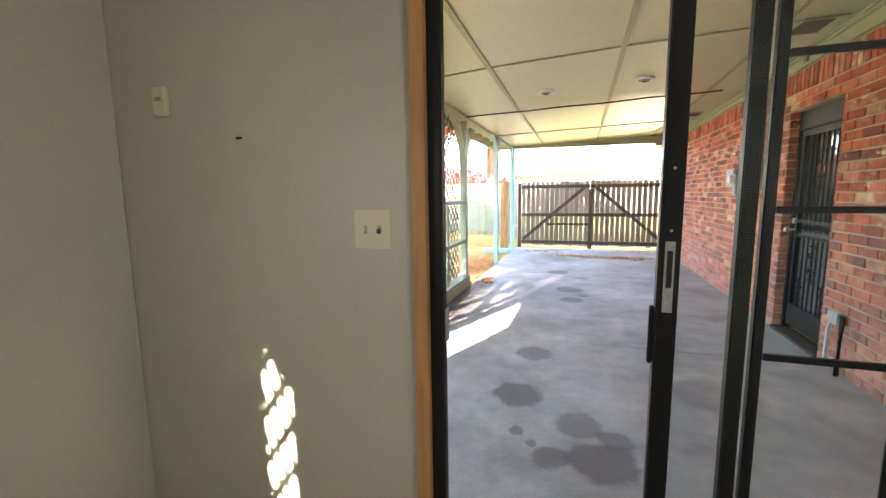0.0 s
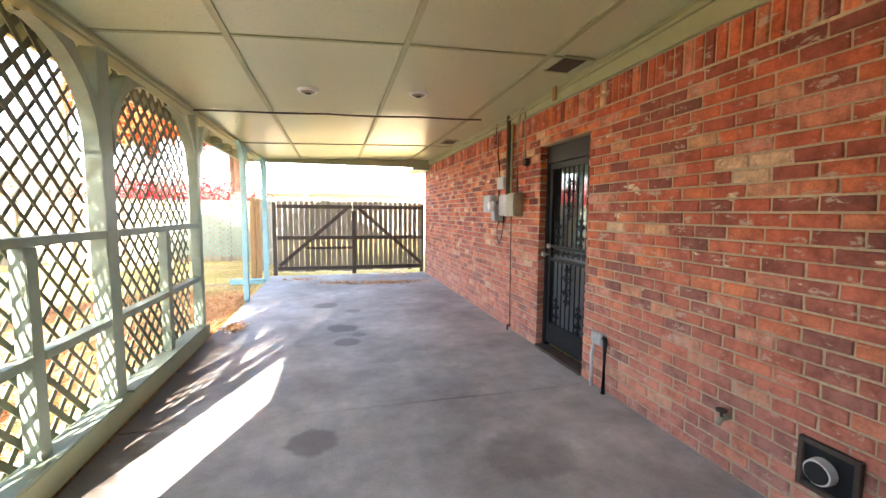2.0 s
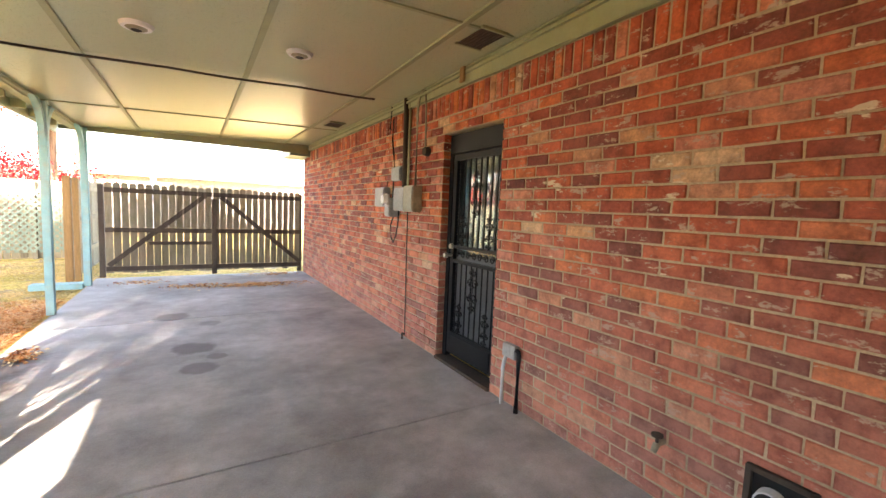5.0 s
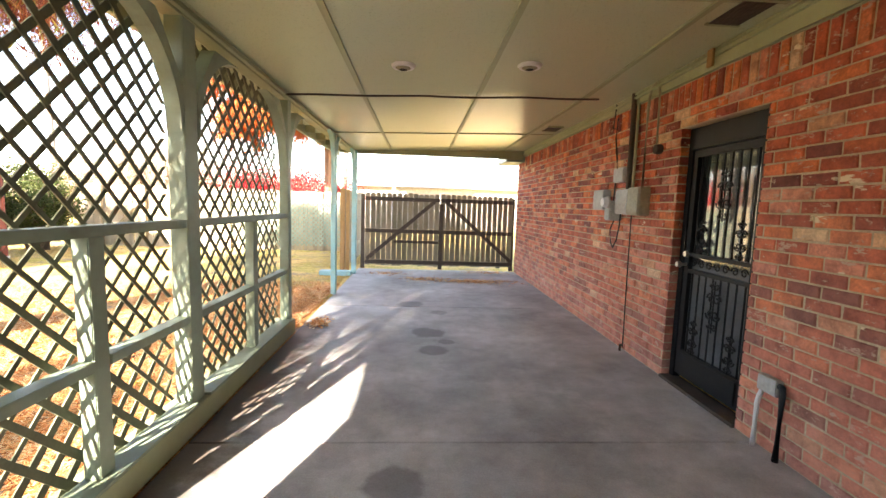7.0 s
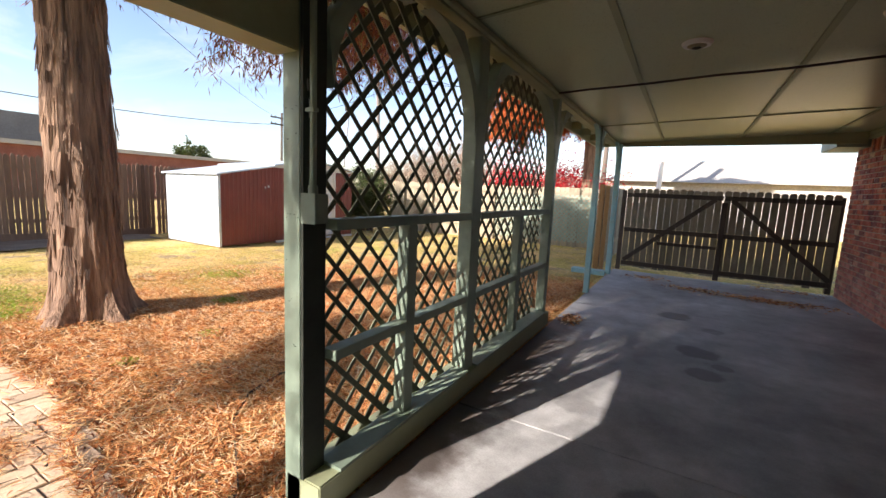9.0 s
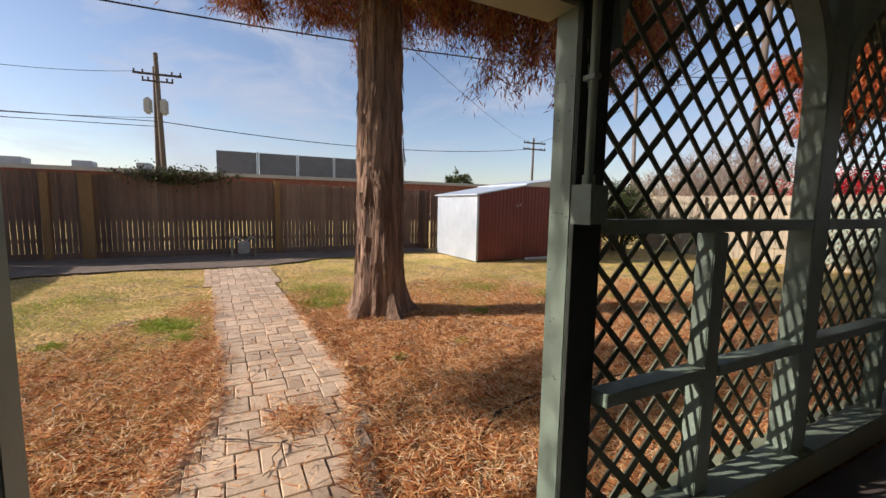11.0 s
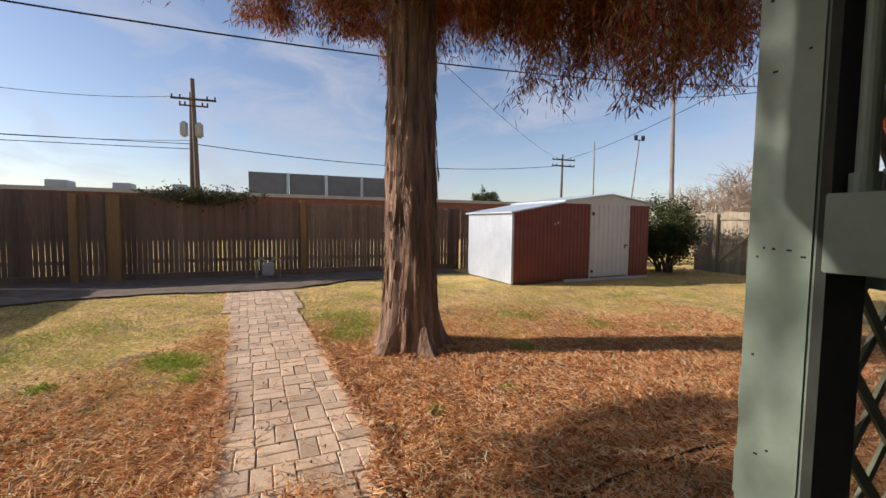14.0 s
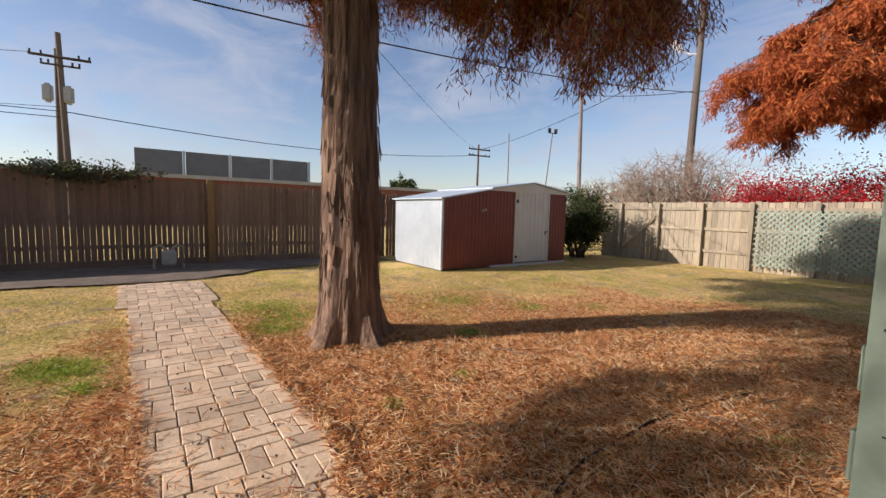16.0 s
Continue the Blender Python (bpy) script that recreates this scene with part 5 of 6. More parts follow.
# ---------- tree with rusty needles ----------
rng = random.Random(21)


def trunk_mesh(bm, cx, cy, z0, z1, r0, r1, lean=(0, 0), seg=40, rows=44, flare=0.14):
    ring = []
    for k in range(rows + 1):
        h = k / rows
        z = z0 + (z1 - z0) * h
        row = []
        for i in range(seg):
            a = i / seg * math.tau
            r = r0 + (r1 - r0) * h
            fl = flare * math.exp(-(z - z0) / 0.22)
            r += fl * (1 + 0.75 * math.sin(5 * a + 0.6) + 0.3 * math.sin(9 * a))
            q = Vector((math.cos(a) * 2.2, math.sin(a) * 2.2, z * 0.35))
            r += 0.030 * noise.noise(q * 2.2) + 0.016 * noise.noise(Vector((q.x * 7, q.y * 7, z * 0.9)))
            r += 0.05 * max(0.0, noise.noise(Vector((q.x, q.y, z * 2.2)) + Vector((7, 3, 1)))) * (1 if z > 1.4 else 0.3)
            row.append(bm.verts.new((cx + lean[0] * h + r * math.cos(a), cy + lean[1] * h + r * math.sin(a), z)))
        ring.append(row)
    for k in range(rows):
        for i in range(seg):
            bm.faces.new((ring[k][i], ring[k][(i + 1) % seg], ring[k + 1][(i + 1) % seg], ring[k + 1][i]))
    bm.faces.new(ring[-1])


def limb(bm, start, way, length, r, droop, rg, bits, depth=0, seg=6, keep=None):
    """A limb that wanders and droops; sprays of finer twigs are collected in bits."""
    p, d = Vector(start), Vector(way).normalized()
    pts = [p.copy()]
    n = 7
    for k in range(n):
        d = (d + Vector((rg.uniform(-0.16, 0.16), rg.uniform(-0.16, 0.16), rg.uniform(-0.1, 0.1) - droop))).normalized()
        p = p + d * length / n
        pts.append(p.copy())
    if depth == 0 or keep is None or keep(pts[-1]):
        tube(bm, pts, r, seg, r * 0.25)
    for k in range(2, n + 1):
        if depth < 2:
            for _ in range(2 if depth == 0 else 2):
                a = rg.uniform(0, math.tau)
                side = (d + Vector((math.cos(a), math.sin(a), rg.uniform(-0.3, 0.15))) * 1.1).normalized()
                limb(bm, pts[k], side, length * rg.uniform(0.3, 0.5), r * 0.4, droop * 1.3, rg, bits, depth + 1, 4, keep)
        else:
            bits.append((pts[k].copy(), d.copy()))


def sprays(name, bits, mat, parent, rg, per=10, size=0.2, wide=0.012, hang=0.7, label=""):
    vv, ff = [], []
    for c, d in bits:
        for _ in range(per):
            o = c + Vector((rg.gauss(0, 0.09), rg.gauss(0, 0.09), rg.gauss(-0.04, 0.07)))
            w = (d * 0.4 + Vector((rg.gauss(0, 0.6), rg.gauss(0, 0.6), -hang + rg.gauss(0, 0.35)))).normalized()
            s = w.cross(Vector((rg.gauss(0, 1), rg.gauss(0, 1), rg.gauss(0, 1)))).normalized()
            ln = size * rg.uniform(0.5, 1.3)
            wd = wide * rg.uniform(0.6, 1.5)
            k = len(vv)
            m1 = o + w * ln * 0.5 + s * wd
            m2 = o + w * ln * 0.5 - s * wd
            vv += [o[:], m1[:], (o + w * ln)[:], m2[:]]
            ff.append((k, k + 1, k + 2, k + 3))
    me = bpy.data.meshes.new(name)
    me.from_pydata(vv, [], ff)
    me.materials.append(mat)
    ob = new(name, me)
    ob.parent = parent
    ob.matrix_parent_inverse = parent.matrix_basis.inverted()
    return tagged(ob, label, "", "", "stuff")


def shaped(c):
    """The crown's underside rises over the lawn on the sunny side and hangs lower to the north."""
    # the unseen southern limbs keep their needles to cast shade
    if 2.2 - c.y > 1.25 * (-0.9 - c.x):
        return c.z > 3.6
    low = 0.43 if c.y < 4.1 else 0.27
    return c.z > 1.3 + low * math.hypot(c.x + 0.9, c.y - 2.1) and not (c.x > -3.2 and c.z < 4.6)


TX, TY = -5.42, 3.70
cyp = thing("cypress_tree", (TX, TY, -0.05), "tall bald cypress with peeling brown bark and rusty drooping needles", "tree")
bm = bmesh.new()
trunk_mesh(bm, TX, TY, -0.08, 7.5, 0.285, 0.19, (-0.15, 0.05))
part("trunk", bm, M_BARK, cyp, smooth=False)
bm = bmesh.new()
for i in range(620):
    a, z = rng.uniform(0, math.tau), rng.uniform(0.25, 4.6)
    ln, w = rng.uniform(0.08, 0.42), rng.uniform(0.006, 0.02)
    r = 0.285 - 0.0127 * z + 0.012 + 0.03 * noise.noise(Vector((math.cos(a) * 4.84, math.sin(a) * 4.84, z * 0.77)))
    cxx, cyy = TX - 0.02 * z, TY + 0.0066 * z
    rad, tan = Vector((math.cos(a), math.sin(a), 0)), Vector((-math.sin(a), math.cos(a), 0))
    lift = rng.uniform(0.0, 0.035)
    c = Vector((cxx, cyy, z)) + rad * r
    tip = rng.choice((-1, 1))
    v4 = [bm.verts.new(q) for q in (c - tan * w + Vector((0, 0, ln / 2)), c + tan * w + Vector((0, 0, ln / 2)), c + tan * w * 0.5 + rad * lift - Vector((0, 0, ln / 2)) + tan * 0.01 * tip, c - tan * w * 0.6 + rad * lift - Vector((0, 0, ln / 2)) + tan * 0.01 * tip)]
    v5 = [bm.verts.new(q.co - rad * 0.006) for q in v4]
    bm.faces.new(v4)
    bm.faces.new(v5[::-1])
    for i2 in range(4):
        bm.faces.new((v4[i2], v5[i2], v5[(i2 + 1) % 4], v4[(i2 + 1) % 4]))
tagged(part("peeling_bark", bm, M_BARK, cyp), kind="stuff")
bm = bmesh.new()
bits = []
# the long southward limbs are unseen, added to shade lawn, post and slab
for z, ang, ln in ((4.75, 62, 3.2), (4.95, 42, 3.0), (5.1, 85, 3.3), (5.0, 108, 2.6), (4.8, 5, 1.6), (5.0, -35, 1.8), (5.3, 140, 2.4), (5.2, -80, 2.4), (5.3, 60, 3.6), (5.2, 20, 3.2), (5.8, 100, 3.4), (5.6, -150, 2.8), (5.0, 180, 2.6), (6.0, 50, 3.0), (6.2, -20, 2.6), (6.5, 140, 2.6), (6.8, 80, 2.4), (6.4, -60, 4.4), (6.6, -85, 5.0), (6.5, -110, 4.4), (6.9, -70, 5.4), (7.0, -95, 4.8), (7.2, -50, 4.4), (7.3, -120, 4.2), (7.3, -75, 5.6), (7.0, -60, 3.4), (5.8, -70, 6.4), (6.2, -60, 6.2)):
    a = radians(ang)
    limb(bm, (TX, TY, z), (math.cos(a), math.sin(a), 0.18), ln, 0.055, 0.085, rng, bits, keep=shaped)
part("limb", bm, M_TWIG, cyp)


bits = [b for b in bits if shaped(b[0])]
sprays("crown", bits, M_RUST, cyp, rng, per=21, size=0.12, wide=0.006)

# out-of-view tree, added only to cast a shadow on the lawn
south = thing("shade_tree", (-5.2, -9.0, -0.05), "unseen rusty cypress added beyond the side fence to shade the lawn", "tree")
rng2 = random.Random(44)
bm = bmesh.new()
trunk_mesh(bm, -5.2, -9.0, -0.08, 5.6, 0.16, 0.05, (0.0, 0.0), 16, 16, 0.08)
part("trunk", bm, M_BARK, south)
bm = bmesh.new()
bits = []
# keeps the sprays whose shadow lands in one oval of the lawn
bough = lambda c: ((c.x + 0.75 * c.z + 2.7) / 0.62) ** 2 + ((c.y + 1.957 * c.z - 5.0) / 1.4) ** 2 < 1.0
for z, ang, ln in ((5.1, 122, 4.0), (5.3, 128, 3.4), (5.2, 115, 3.6), (5.0, 108, 4.4), (5.4, 118, 4.8)):
    a = radians(ang)
    limb(bm, (-5.2, -9.0, z), (math.cos(a), math.sin(a), 0.22), ln, 0.04, 0.05, rng2, bits, keep=bough)
part("limb", bm, M_TWIG, south)
sprays("crown", [b for b in bits if bough(b[0])], M_RUST, south, rng2, per=4, size=0.2, wide=0.010)

cyp2 = thing("orange_cypress_tree", (-3.3, 17.6, -0.05), "bald cypress with bright orange feathery needles", "tree")
bm = bmesh.new()
trunk_mesh(bm, -3.3, 17.6, -0.08, 9.5, 0.22, 0.13, (0, 0), 20, 24, 0.08)
part("trunk", bm, M_BARK, cyp2)
bm = bmesh.new()
bits = []
for z, ang, ln in ((3.9, 215, 2.6), (4.2, 195, 2.7), (4.4, 235, 2.6), (4.2, 260, 2.4), (4.7, 180, 2.6), (5.0, 210, 3.0), (5.2, 240, 2.9), (4.6, 300, 2.2), (5.5, 195, 2.7), (5.9, 220, 2.8), (6.0, 260, 2.6), (5.3, 330, 2.0), (5.1, 150, 2.4), (6.6, 200, 2.4), (6.5, 90, 2.0), (7.2, 230, 2.0), (7.3, 0, 1.8)):
    a = radians(ang)
    limb(bm, (-3.3, 17.6, z + 0.9), (math.cos(a), math.sin(a), 0.12), ln * 1.05, 0.045, 0.07, rng, bits)
part("limb", bm, M_TWIG, cyp2)
sprays("crown", bits, M_ORANGE, cyp2, rng, per=15, size=0.18, wide=0.013, hang=0.45)


def shrub(name, x, y, z0, rx, ry, rz, mat, twig, label, count, size, stems=26, cat="shrub", sky=0.0, seed=5, hollow=0.55):
    rg = random.Random(seed)
    t = thing(name, (x, y, z0), label, cat)
    bm = bmesh.new()
    tips = []
    for i in range(stems):
        a = rg.uniform(0, math.tau)
        e = math.sqrt(rg.uniform(0.05, 1.0))
        top = Vector((x + rx * e * math.cos(a), y + ry * e * math.sin(a), z0 + rz * (0.55 + 0.45 * math.sqrt(max(0.0, 1 - e * e))) * rg.uniform(0.82, 1.08)))
        base = Vector((x + 0.15 * rx * math.cos(a), y + 0.15 * ry * math.sin(a), z0))
        pts = [base.lerp(top, k / 5) + Vector((rg.gauss(0, 0.03), rg.gauss(0, 0.03), 0)) * rx for k in range(6)]
        tube(bm, pts, 0.02 + 0.008 * rx, 4, 0.006)
        for k in range(2, 6):
            for _ in range(5):
                b = pts[k] + Vector((rg.gauss(0, 0.2), rg.gauss(0, 0.2), rg.uniform(0.0, 0.35))) * rx * 0.6
                tube(bm, [pts[k], pts[k].lerp(b, 0.5) + Vector((0, 0, 0.02)), b], 0.010, 3, 0.003)
                tips.append((b, (b - pts[k]).normalized()))
    tagged(part("twig_mass", bm, twig, t), kind="stuff")
    if count:
        vv, ff = [], []
        for i in range(count):
            c, d = tips[rg.randrange(len(tips))]
            o = c + Vector((rg.gauss(0, 0.10), rg.gauss(0, 0.10), rg.gauss(-0.06, 0.12))) * max(0.6, rx * 0.8)
            u = Vector((rg.gauss(0, 1), rg.gauss(0, 1), rg.gauss(0.2, 0.6))).normalized()
            s = u.cross(Vector((rg.gauss(0, 1), rg.gauss(0, 1), 1))).normalized()
            ln, wd = size * rg.uniform(0.6, 1.3), size * 0.32
            k = len(vv)
            vv += [o[:], (o + u * ln * 0.5 + s * wd)[:], (o + u * ln)[:], (o + u * ln * 0.5 - s * wd)[:]]
            ff.append((k, k + 1, k + 2, k + 3))
        me = bpy.data.meshes.new("leaves")
        me.from_pydata(vv, [], ff)
        me.materials.append(mat)
        lv = new("leaves", me)
        lv.parent = t
        lv.matrix_parent_inverse = t.matrix_basis.inverted()
        tagged(lv, kind="stuff")
    return t


shrub("evergreen_bush", -9.7, 13.1, -0.05, 1.15, 0.95, 1.95, M_BUSH, M_TWIG, "dark green evergreen bush between shed and fence", 16000, 0.07, seed=2)
shrub("red_shrub", -5.3, 18.5, -0.05, 2.9, 1.6, 2.35, M_REDLEAF, M_TWIG, "bright crimson leaved shrub behind the fence", 42000, 0.075, 70, seed=3)
shrub("bare_shrub", -9.9, 19.2, -0.05, 2.6, 1.6, 3.6, M_BARE, M_BARE, "pale leafless twiggy shrub behind the fence", 0, 0.1, 210, seed=4)
shrub("bare_shrub", -13.4, 20.2, -0.05, 2.0, 1.5, 2.9, M_BARE, M_BARE, "brown leafless shrub behind the fence beside the shed", 0, 0.1, 150, seed=8)
shrub("conifer", -53.3, 31.5, -0.05, 1.7, 1.7, 5.8, M_BUSH, M_TWIG, "small green pine far behind the fence", 5000, 0.35, 30, "tree", seed=6)
shrub("ivy", -12.3, 1.0, 1.70, 0.28, 1.35, 0.36, M_BUSH, M_TWIG, "scrambling ivy with bare stems on top of the fence", 1500, 0.07, 60, "ivy", seed=9)

# ---------- poles, wires and the buildings beyond ----------
def pole(name, base, top, r, mat, label, bars=()):
    t = thing(name, base, label, "utility pole")
    bm = bmesh.new()
    cyl(bm, (base[0], base[1], -0.05), top, r, r * 0.7, 12)
    part("shaft", bm, mat, t)
    for c, half, th_ in bars:
        bm = bmesh.new()
        d = Vector((0.18, 1.0, -0.02)).normalized() * half
        cyl(bm, Vector(c) - d, Vector(c) + d, th_, seg=4)
        for k in (-0.95, -0.6, 0.6, 0.95):
            q = Vector(c) + d * k
            cyl(bm, q, q + Vector((0, 0, 0.22)), 0.04, 0.05, 8)
        part("crossarm", bm, M_RAIL, t)
    return t


p1 = pole("utility_pole", (-31.2, -1.45, -0.05), (-30.9, -1.62, 9.9), 0.17, M_POLE, "wooden utility pole with crossarms and grey transformers", (((-30.75, -1.55, 8.65), 1.25, 0.07), ((-30.75, -1.55, 8.25), 0.8, 0.05)))
boxes("transformer", M_GREYBOX, p1, (-30.7, -30.2, -2.25, -1.85, 6.3, 7.2), bevel=0.1)
boxes("transformer", M_GREYBOX, p1, (-30.7, -30.2, -1.45, -1.05, 6.3, 7.2), bevel=0.1)
p1b = pole("utility_pole", (-31.6, -1.9, -0.05), (-31.3, -1.75, 9.2), 0.15, M_POLE, "second wooden pole leaning beside the transformer pole")
p0 = pole("utility_pole", (-19.5, -12.95, -0.05), (-19.2, -13.4, 6.7), 0.15, M_POLE, "wooden utility pole with a grey transformer by the brick building", (((-19.2, -13.3, 6.4), 0.9, 0.06), ((-19.25, -13.2, 5.7), 0.9, 0.06)))
boxes("transformer", M_GREYBOX, p0, (-19.1, -18.8, -12.85, -12.45, 3.95, 4.55), bevel=0.08)
pole("utility_pole", (-39.8, 33.6, -0.05), (-39.8, 33.7, 9.2), 0.16, M_POLE, "distant wooden pole with two crossarms", (((-39.6, 33.7, 8.6), 1.4, 0.08), ((-39.6, 33.7, 7.9), 1.4, 0.08)))
pole("utility_pole", (-30.2, 29.45, -0.05), (-30.24, 29.41, 8.66), 0.07, M_POLEGREY, "slim dark street lamp pole far off")
pole("antenna_mast", (-16.0, 18.2, -0.05), (-15.67, 18.54, 5.33), 0.035, M_POLEGREY, "thin leaning antenna mast behind the shed", (((-15.67, 18.54, 5.3), 0.25, 0.015),))
p3 = pole("utility_pole", (-11.55, 23.7, -0.05), (-11.4, 23.9, 13.0), 0.19, M_POLE, "tall brown wooden pole with a white floodlight")
bm = bmesh.new()
tube(bm, [(-11.45, 23.8, 9.1), (-11.8, 23.55, 9.15), (-12.1, 23.4, 9.35)], 0.04, 6)
cyl(bm, (-12.1, 23.4, 9.35), (-12.35, 23.2, 9.8), 0.16, 0.24, 14)
part("floodlight", bm, M_WHITE, p3, "white floodlight on an arm")
pole("utility_pole", (-17.1, 22.8, -0.05), (-17.3, 22.6, 12.2), 0.13, M_POLEGREY, "tall slim grey pole behind the shed")
pole("utility_pole", (-4.4, 27.0, -0.05), (-4.3, 27.1, 8.0), 0.15, M_POLE, "brown wooden pole behind the red shrub")
pole("utility_pole", (-1.5, 26.0, -0.05), (-1.4, 26.1, 7.0), 0.13, M_WHITE, "pale pole behind the red shrub")


def wire(label, a, b, sag, r=0.012):
    bm = bmesh.new()
    a, b = Vector(a), Vector(b)
    tube(bm, [a.lerp(b, k / 20) - Vector((0, 0, 4 * sag * (k / 20) * (1 - k / 20))) for k in range(21)], r, 4)
    return tagged(part("overhead_wire", bm, M_CABLE, None, label), "", "cable", "overhead wires")


wire("thick black overhead service wire crossing the yard", (-10.6, -14.0, 5.35), (-11.4, 23.75, 7.3), 1.05, 0.018)
wire("thin overhead wire between utility poles", (-19.2, -13.3, 6.4), (-30.8, -2.7, 8.7), 0.7)
wire("thin overhead wire between utility poles", (-30.8, -1.5, 6.2), (-19.2, -13.3, 4.2), 0.3)
wire("low overhead wires running past the transformer pole", (-31.0, -60, 6.1), (-31.0, -1.5, 6.0), 0.4, 0.02)
wire("low overhead wires running past the transformer pole", (-31.0, -60, 5.7), (-31.0, -1.5, 5.7), 0.4, 0.02)
wire("overhead wire from the transformer pole to the distant pole", (-31.0, -1.5, 6.0), (-39.7, 33.7, 8.0), 0.9, 0.025)
wire("sagging black cable dropping to the near pole", (-10.6, -3.1, 5.02), (-19.2, -12.9, 3.4), 0.9, 0.012)
wire("overhead wire from the distant pole to the tall pole", (-39.7, 33.7, 8.6), (-11.5, 23.8, 9.2), 0.6, 0.02)
wire("overhead wire beyond the fence", (-17.2, 22.6, 8.2), (-11.5, 23.8, 7.4), 0.15, 0.016)
wire("overhead wire beyond the fence", (-11.5, 23.8, 7.4), (4.0, 27.0, 5.6), 0.3, 0.016)
wire("thin high overhead wire", (-39.7, 33.7, 8.6), (-9.0, 4.5, 5.3), 0.5, 0.01)

bb = thing("brick_building", (-40, -20, -0.05), "long low red brick building with pale roof edge", "building")
boxes("wall", M_FARBRICK, bb, (-42, -32, -45, -16, -0.05, 4.45))
boxes("roof_edge", M_FARTRIM, bb, (-42.1, -31.8, -45.1, -15.9, 4.452, 4.62))
boxes("sign", M_WHITE, bb, (-31.99, -31.95, -17.6, -17.0, 3.6, 3.95), label="small blank white sign")
boxes("low_wing", M_FARBRICK, bb, (-44, -34, -15.8, 30, -0.05, 3.05))
boxes("low_roof_edge", M_FARTRIM, bb, (-44, -33.8, -15.9, 30, 3.052, 3.3))
rgx = random.Random(5)
for y, w in ((-26, 3.0), (-22.8, 1.2), (-20, 2.0), (-10.5, 1.1), (-7, 1.0), (-3.6, 0.8)):
    z = 4.62 if y < -16 else 3.3
    boxes("roof_unit", M_GREYBOX, bb, (-37, -35.5, y, y + w, z, z + rgx.uniform(0.3, 0.55)), bevel=0.03)
pan = thing("roof_screen", (-45, 8, 3.9), "row of grey-brown rooftop screen panels on a far building", "screen")
for i in range(4):
    y = 1.0 + i * 3.65
    boxes("panel", M_FARPANEL, pan, (-45.1, -45.0, y, y + 3.4, 3.3, 6.0))
    boxes("post", M_GREYBOX, pan, (-45.0, -44.85, y + 3.42, y + 3.60, 3.3, 6.05))
hs = thing("neighbour_house", (3, 30, -0.05), "pale low neighbour house roof beyond the gate", "house")
boxes("wall", M_FARTRIM, hs, (-4.0, 10, 28, 34, -0.05, 2.5))
bm = bmesh.new()
vs = [bm.verts.new(p) for p in ((-4.5, 27.5, 2.5), (10.5, 27.5, 2.5), (10.5, 34.5, 2.5), (-4.5, 34.5, 2.5), (-2, 31, 3.9), (8, 31, 3.9))]
for f in ((0, 1, 5, 4), (1, 2, 5), (2, 3, 4, 5), (3, 0, 4), (3, 2, 1, 0)):
    bm.faces.new([vs[i] for i in f])
part("roof", bm, M_FARTRIM, hs)
far = thing("far_brick_building", (-30, 45, -0.05), "far low brick building beyond the trees", "building")
boxes("wall", M_FARBRICK, far, (-75, -55, 14, 27, -0.05, 4.2))
boxes("wall", M_FARTRIM, far, (-30, -6, 60, 70, -0.05, 4.0))

# ---------- bed, small yard things ----------
bm = bmesh.new()
pts = [(-12.3, -4.05), (-8.2, -4.05), (-8.8, -2.2), (-9.9, -1.1), (-10.2, 0.2), (-9.9, 1.5), (-10.0, 2.8), (-10.8, 4.2), (-11.2, 5.6), (-11.2, 7.2), (-12.3, 7.2)]
dense = []
for k, (xa, ya) in enumerate(pts):
    xb, yb = pts[(k + 1) % len(pts)]
    for q in range(14):
        x, y = xa + (xb - xa) * q / 14, ya + (yb - ya) * q / 14
        w = 0.0 if x < -12.2 or y < -4.0 else 0.22
        dense.append((x + w * noise.noise(Vector((x * 1.7, y * 1.7, 2))) + 0.3 * w * noise.noise(Vector((x * 9, y * 9, 4))), y + w * noise.noise(Vector((x * 1.7, y * 1.7, 8)))))
vs = [bm.verts.new((x, y, -0.018)) for x, y in dense]
bm.faces.new(vs)
tagged(part("soil_bed", bm, M_SOIL, None, "bare dark soil bed along the stockade fence"), "", "soil", "", "structure")
gm = thing("gas_meter", (-11.6, 2.3, -0.03), "small grey gas meter with pipes by the fence", "gas meter")
boxes("case", M_GREYBOX, gm, (-11.7, -11.5, 2.17, 2.43, 0.06, 0.36), bevel=0.03)
bm = bmesh.new()
for y in (2.05, 2.55):
    tube(bm, [(-11.6, y, -0.04), (-11.6, y, 0.42), (-11.6, y + (0.1 if y < 2.3 else -0.1), 0.46), (-11.6, y + (0.2 if y < 2.3 else -0.2), 0.37)], 0.03, 8)
part("pipe", bm, M_TANBOX, gm)
tp = thing("yard_tap", (-8.3, -3.15, -0.05), "small white standpipe tap in the shaded grass", "tap")
bm = bmesh.new()
cyl(bm, (-8.3, -3.15, -0.06), (-8.3, -3.15, 0.24), 0.022, seg=8)
part("pipe", bm, M_WHITE, tp)
bm = bmesh.new()
cyl(bm, (-8.3, -3.15, 0.241), (-8.3, -3.15, 0.34), 0.035, 0.02, 8)
part("head", bm, M_BLACK, tp)
cb = thing("conduit_box", (-1.4, 3.0, 1.26), "green painted electrical box with a riser pipe on the corner post", "electrical box")
boxes("case", M_GREEN, cb, (-1.4135, -1.335, 2.994, 3.06, 1.272, 1.388), bevel=0.003)
boxes("cover", M_GREEN, cb, (-1.4155, -1.333, 2.988, 2.9935, 1.270, 1.390), bevel=0.002)
boxes("clamp", M_GREEN, cb, (-1.4135, -1.365, 3.008, 3.035, 1.70, 1.715), bevel=0.001)
bm = bmesh.new()
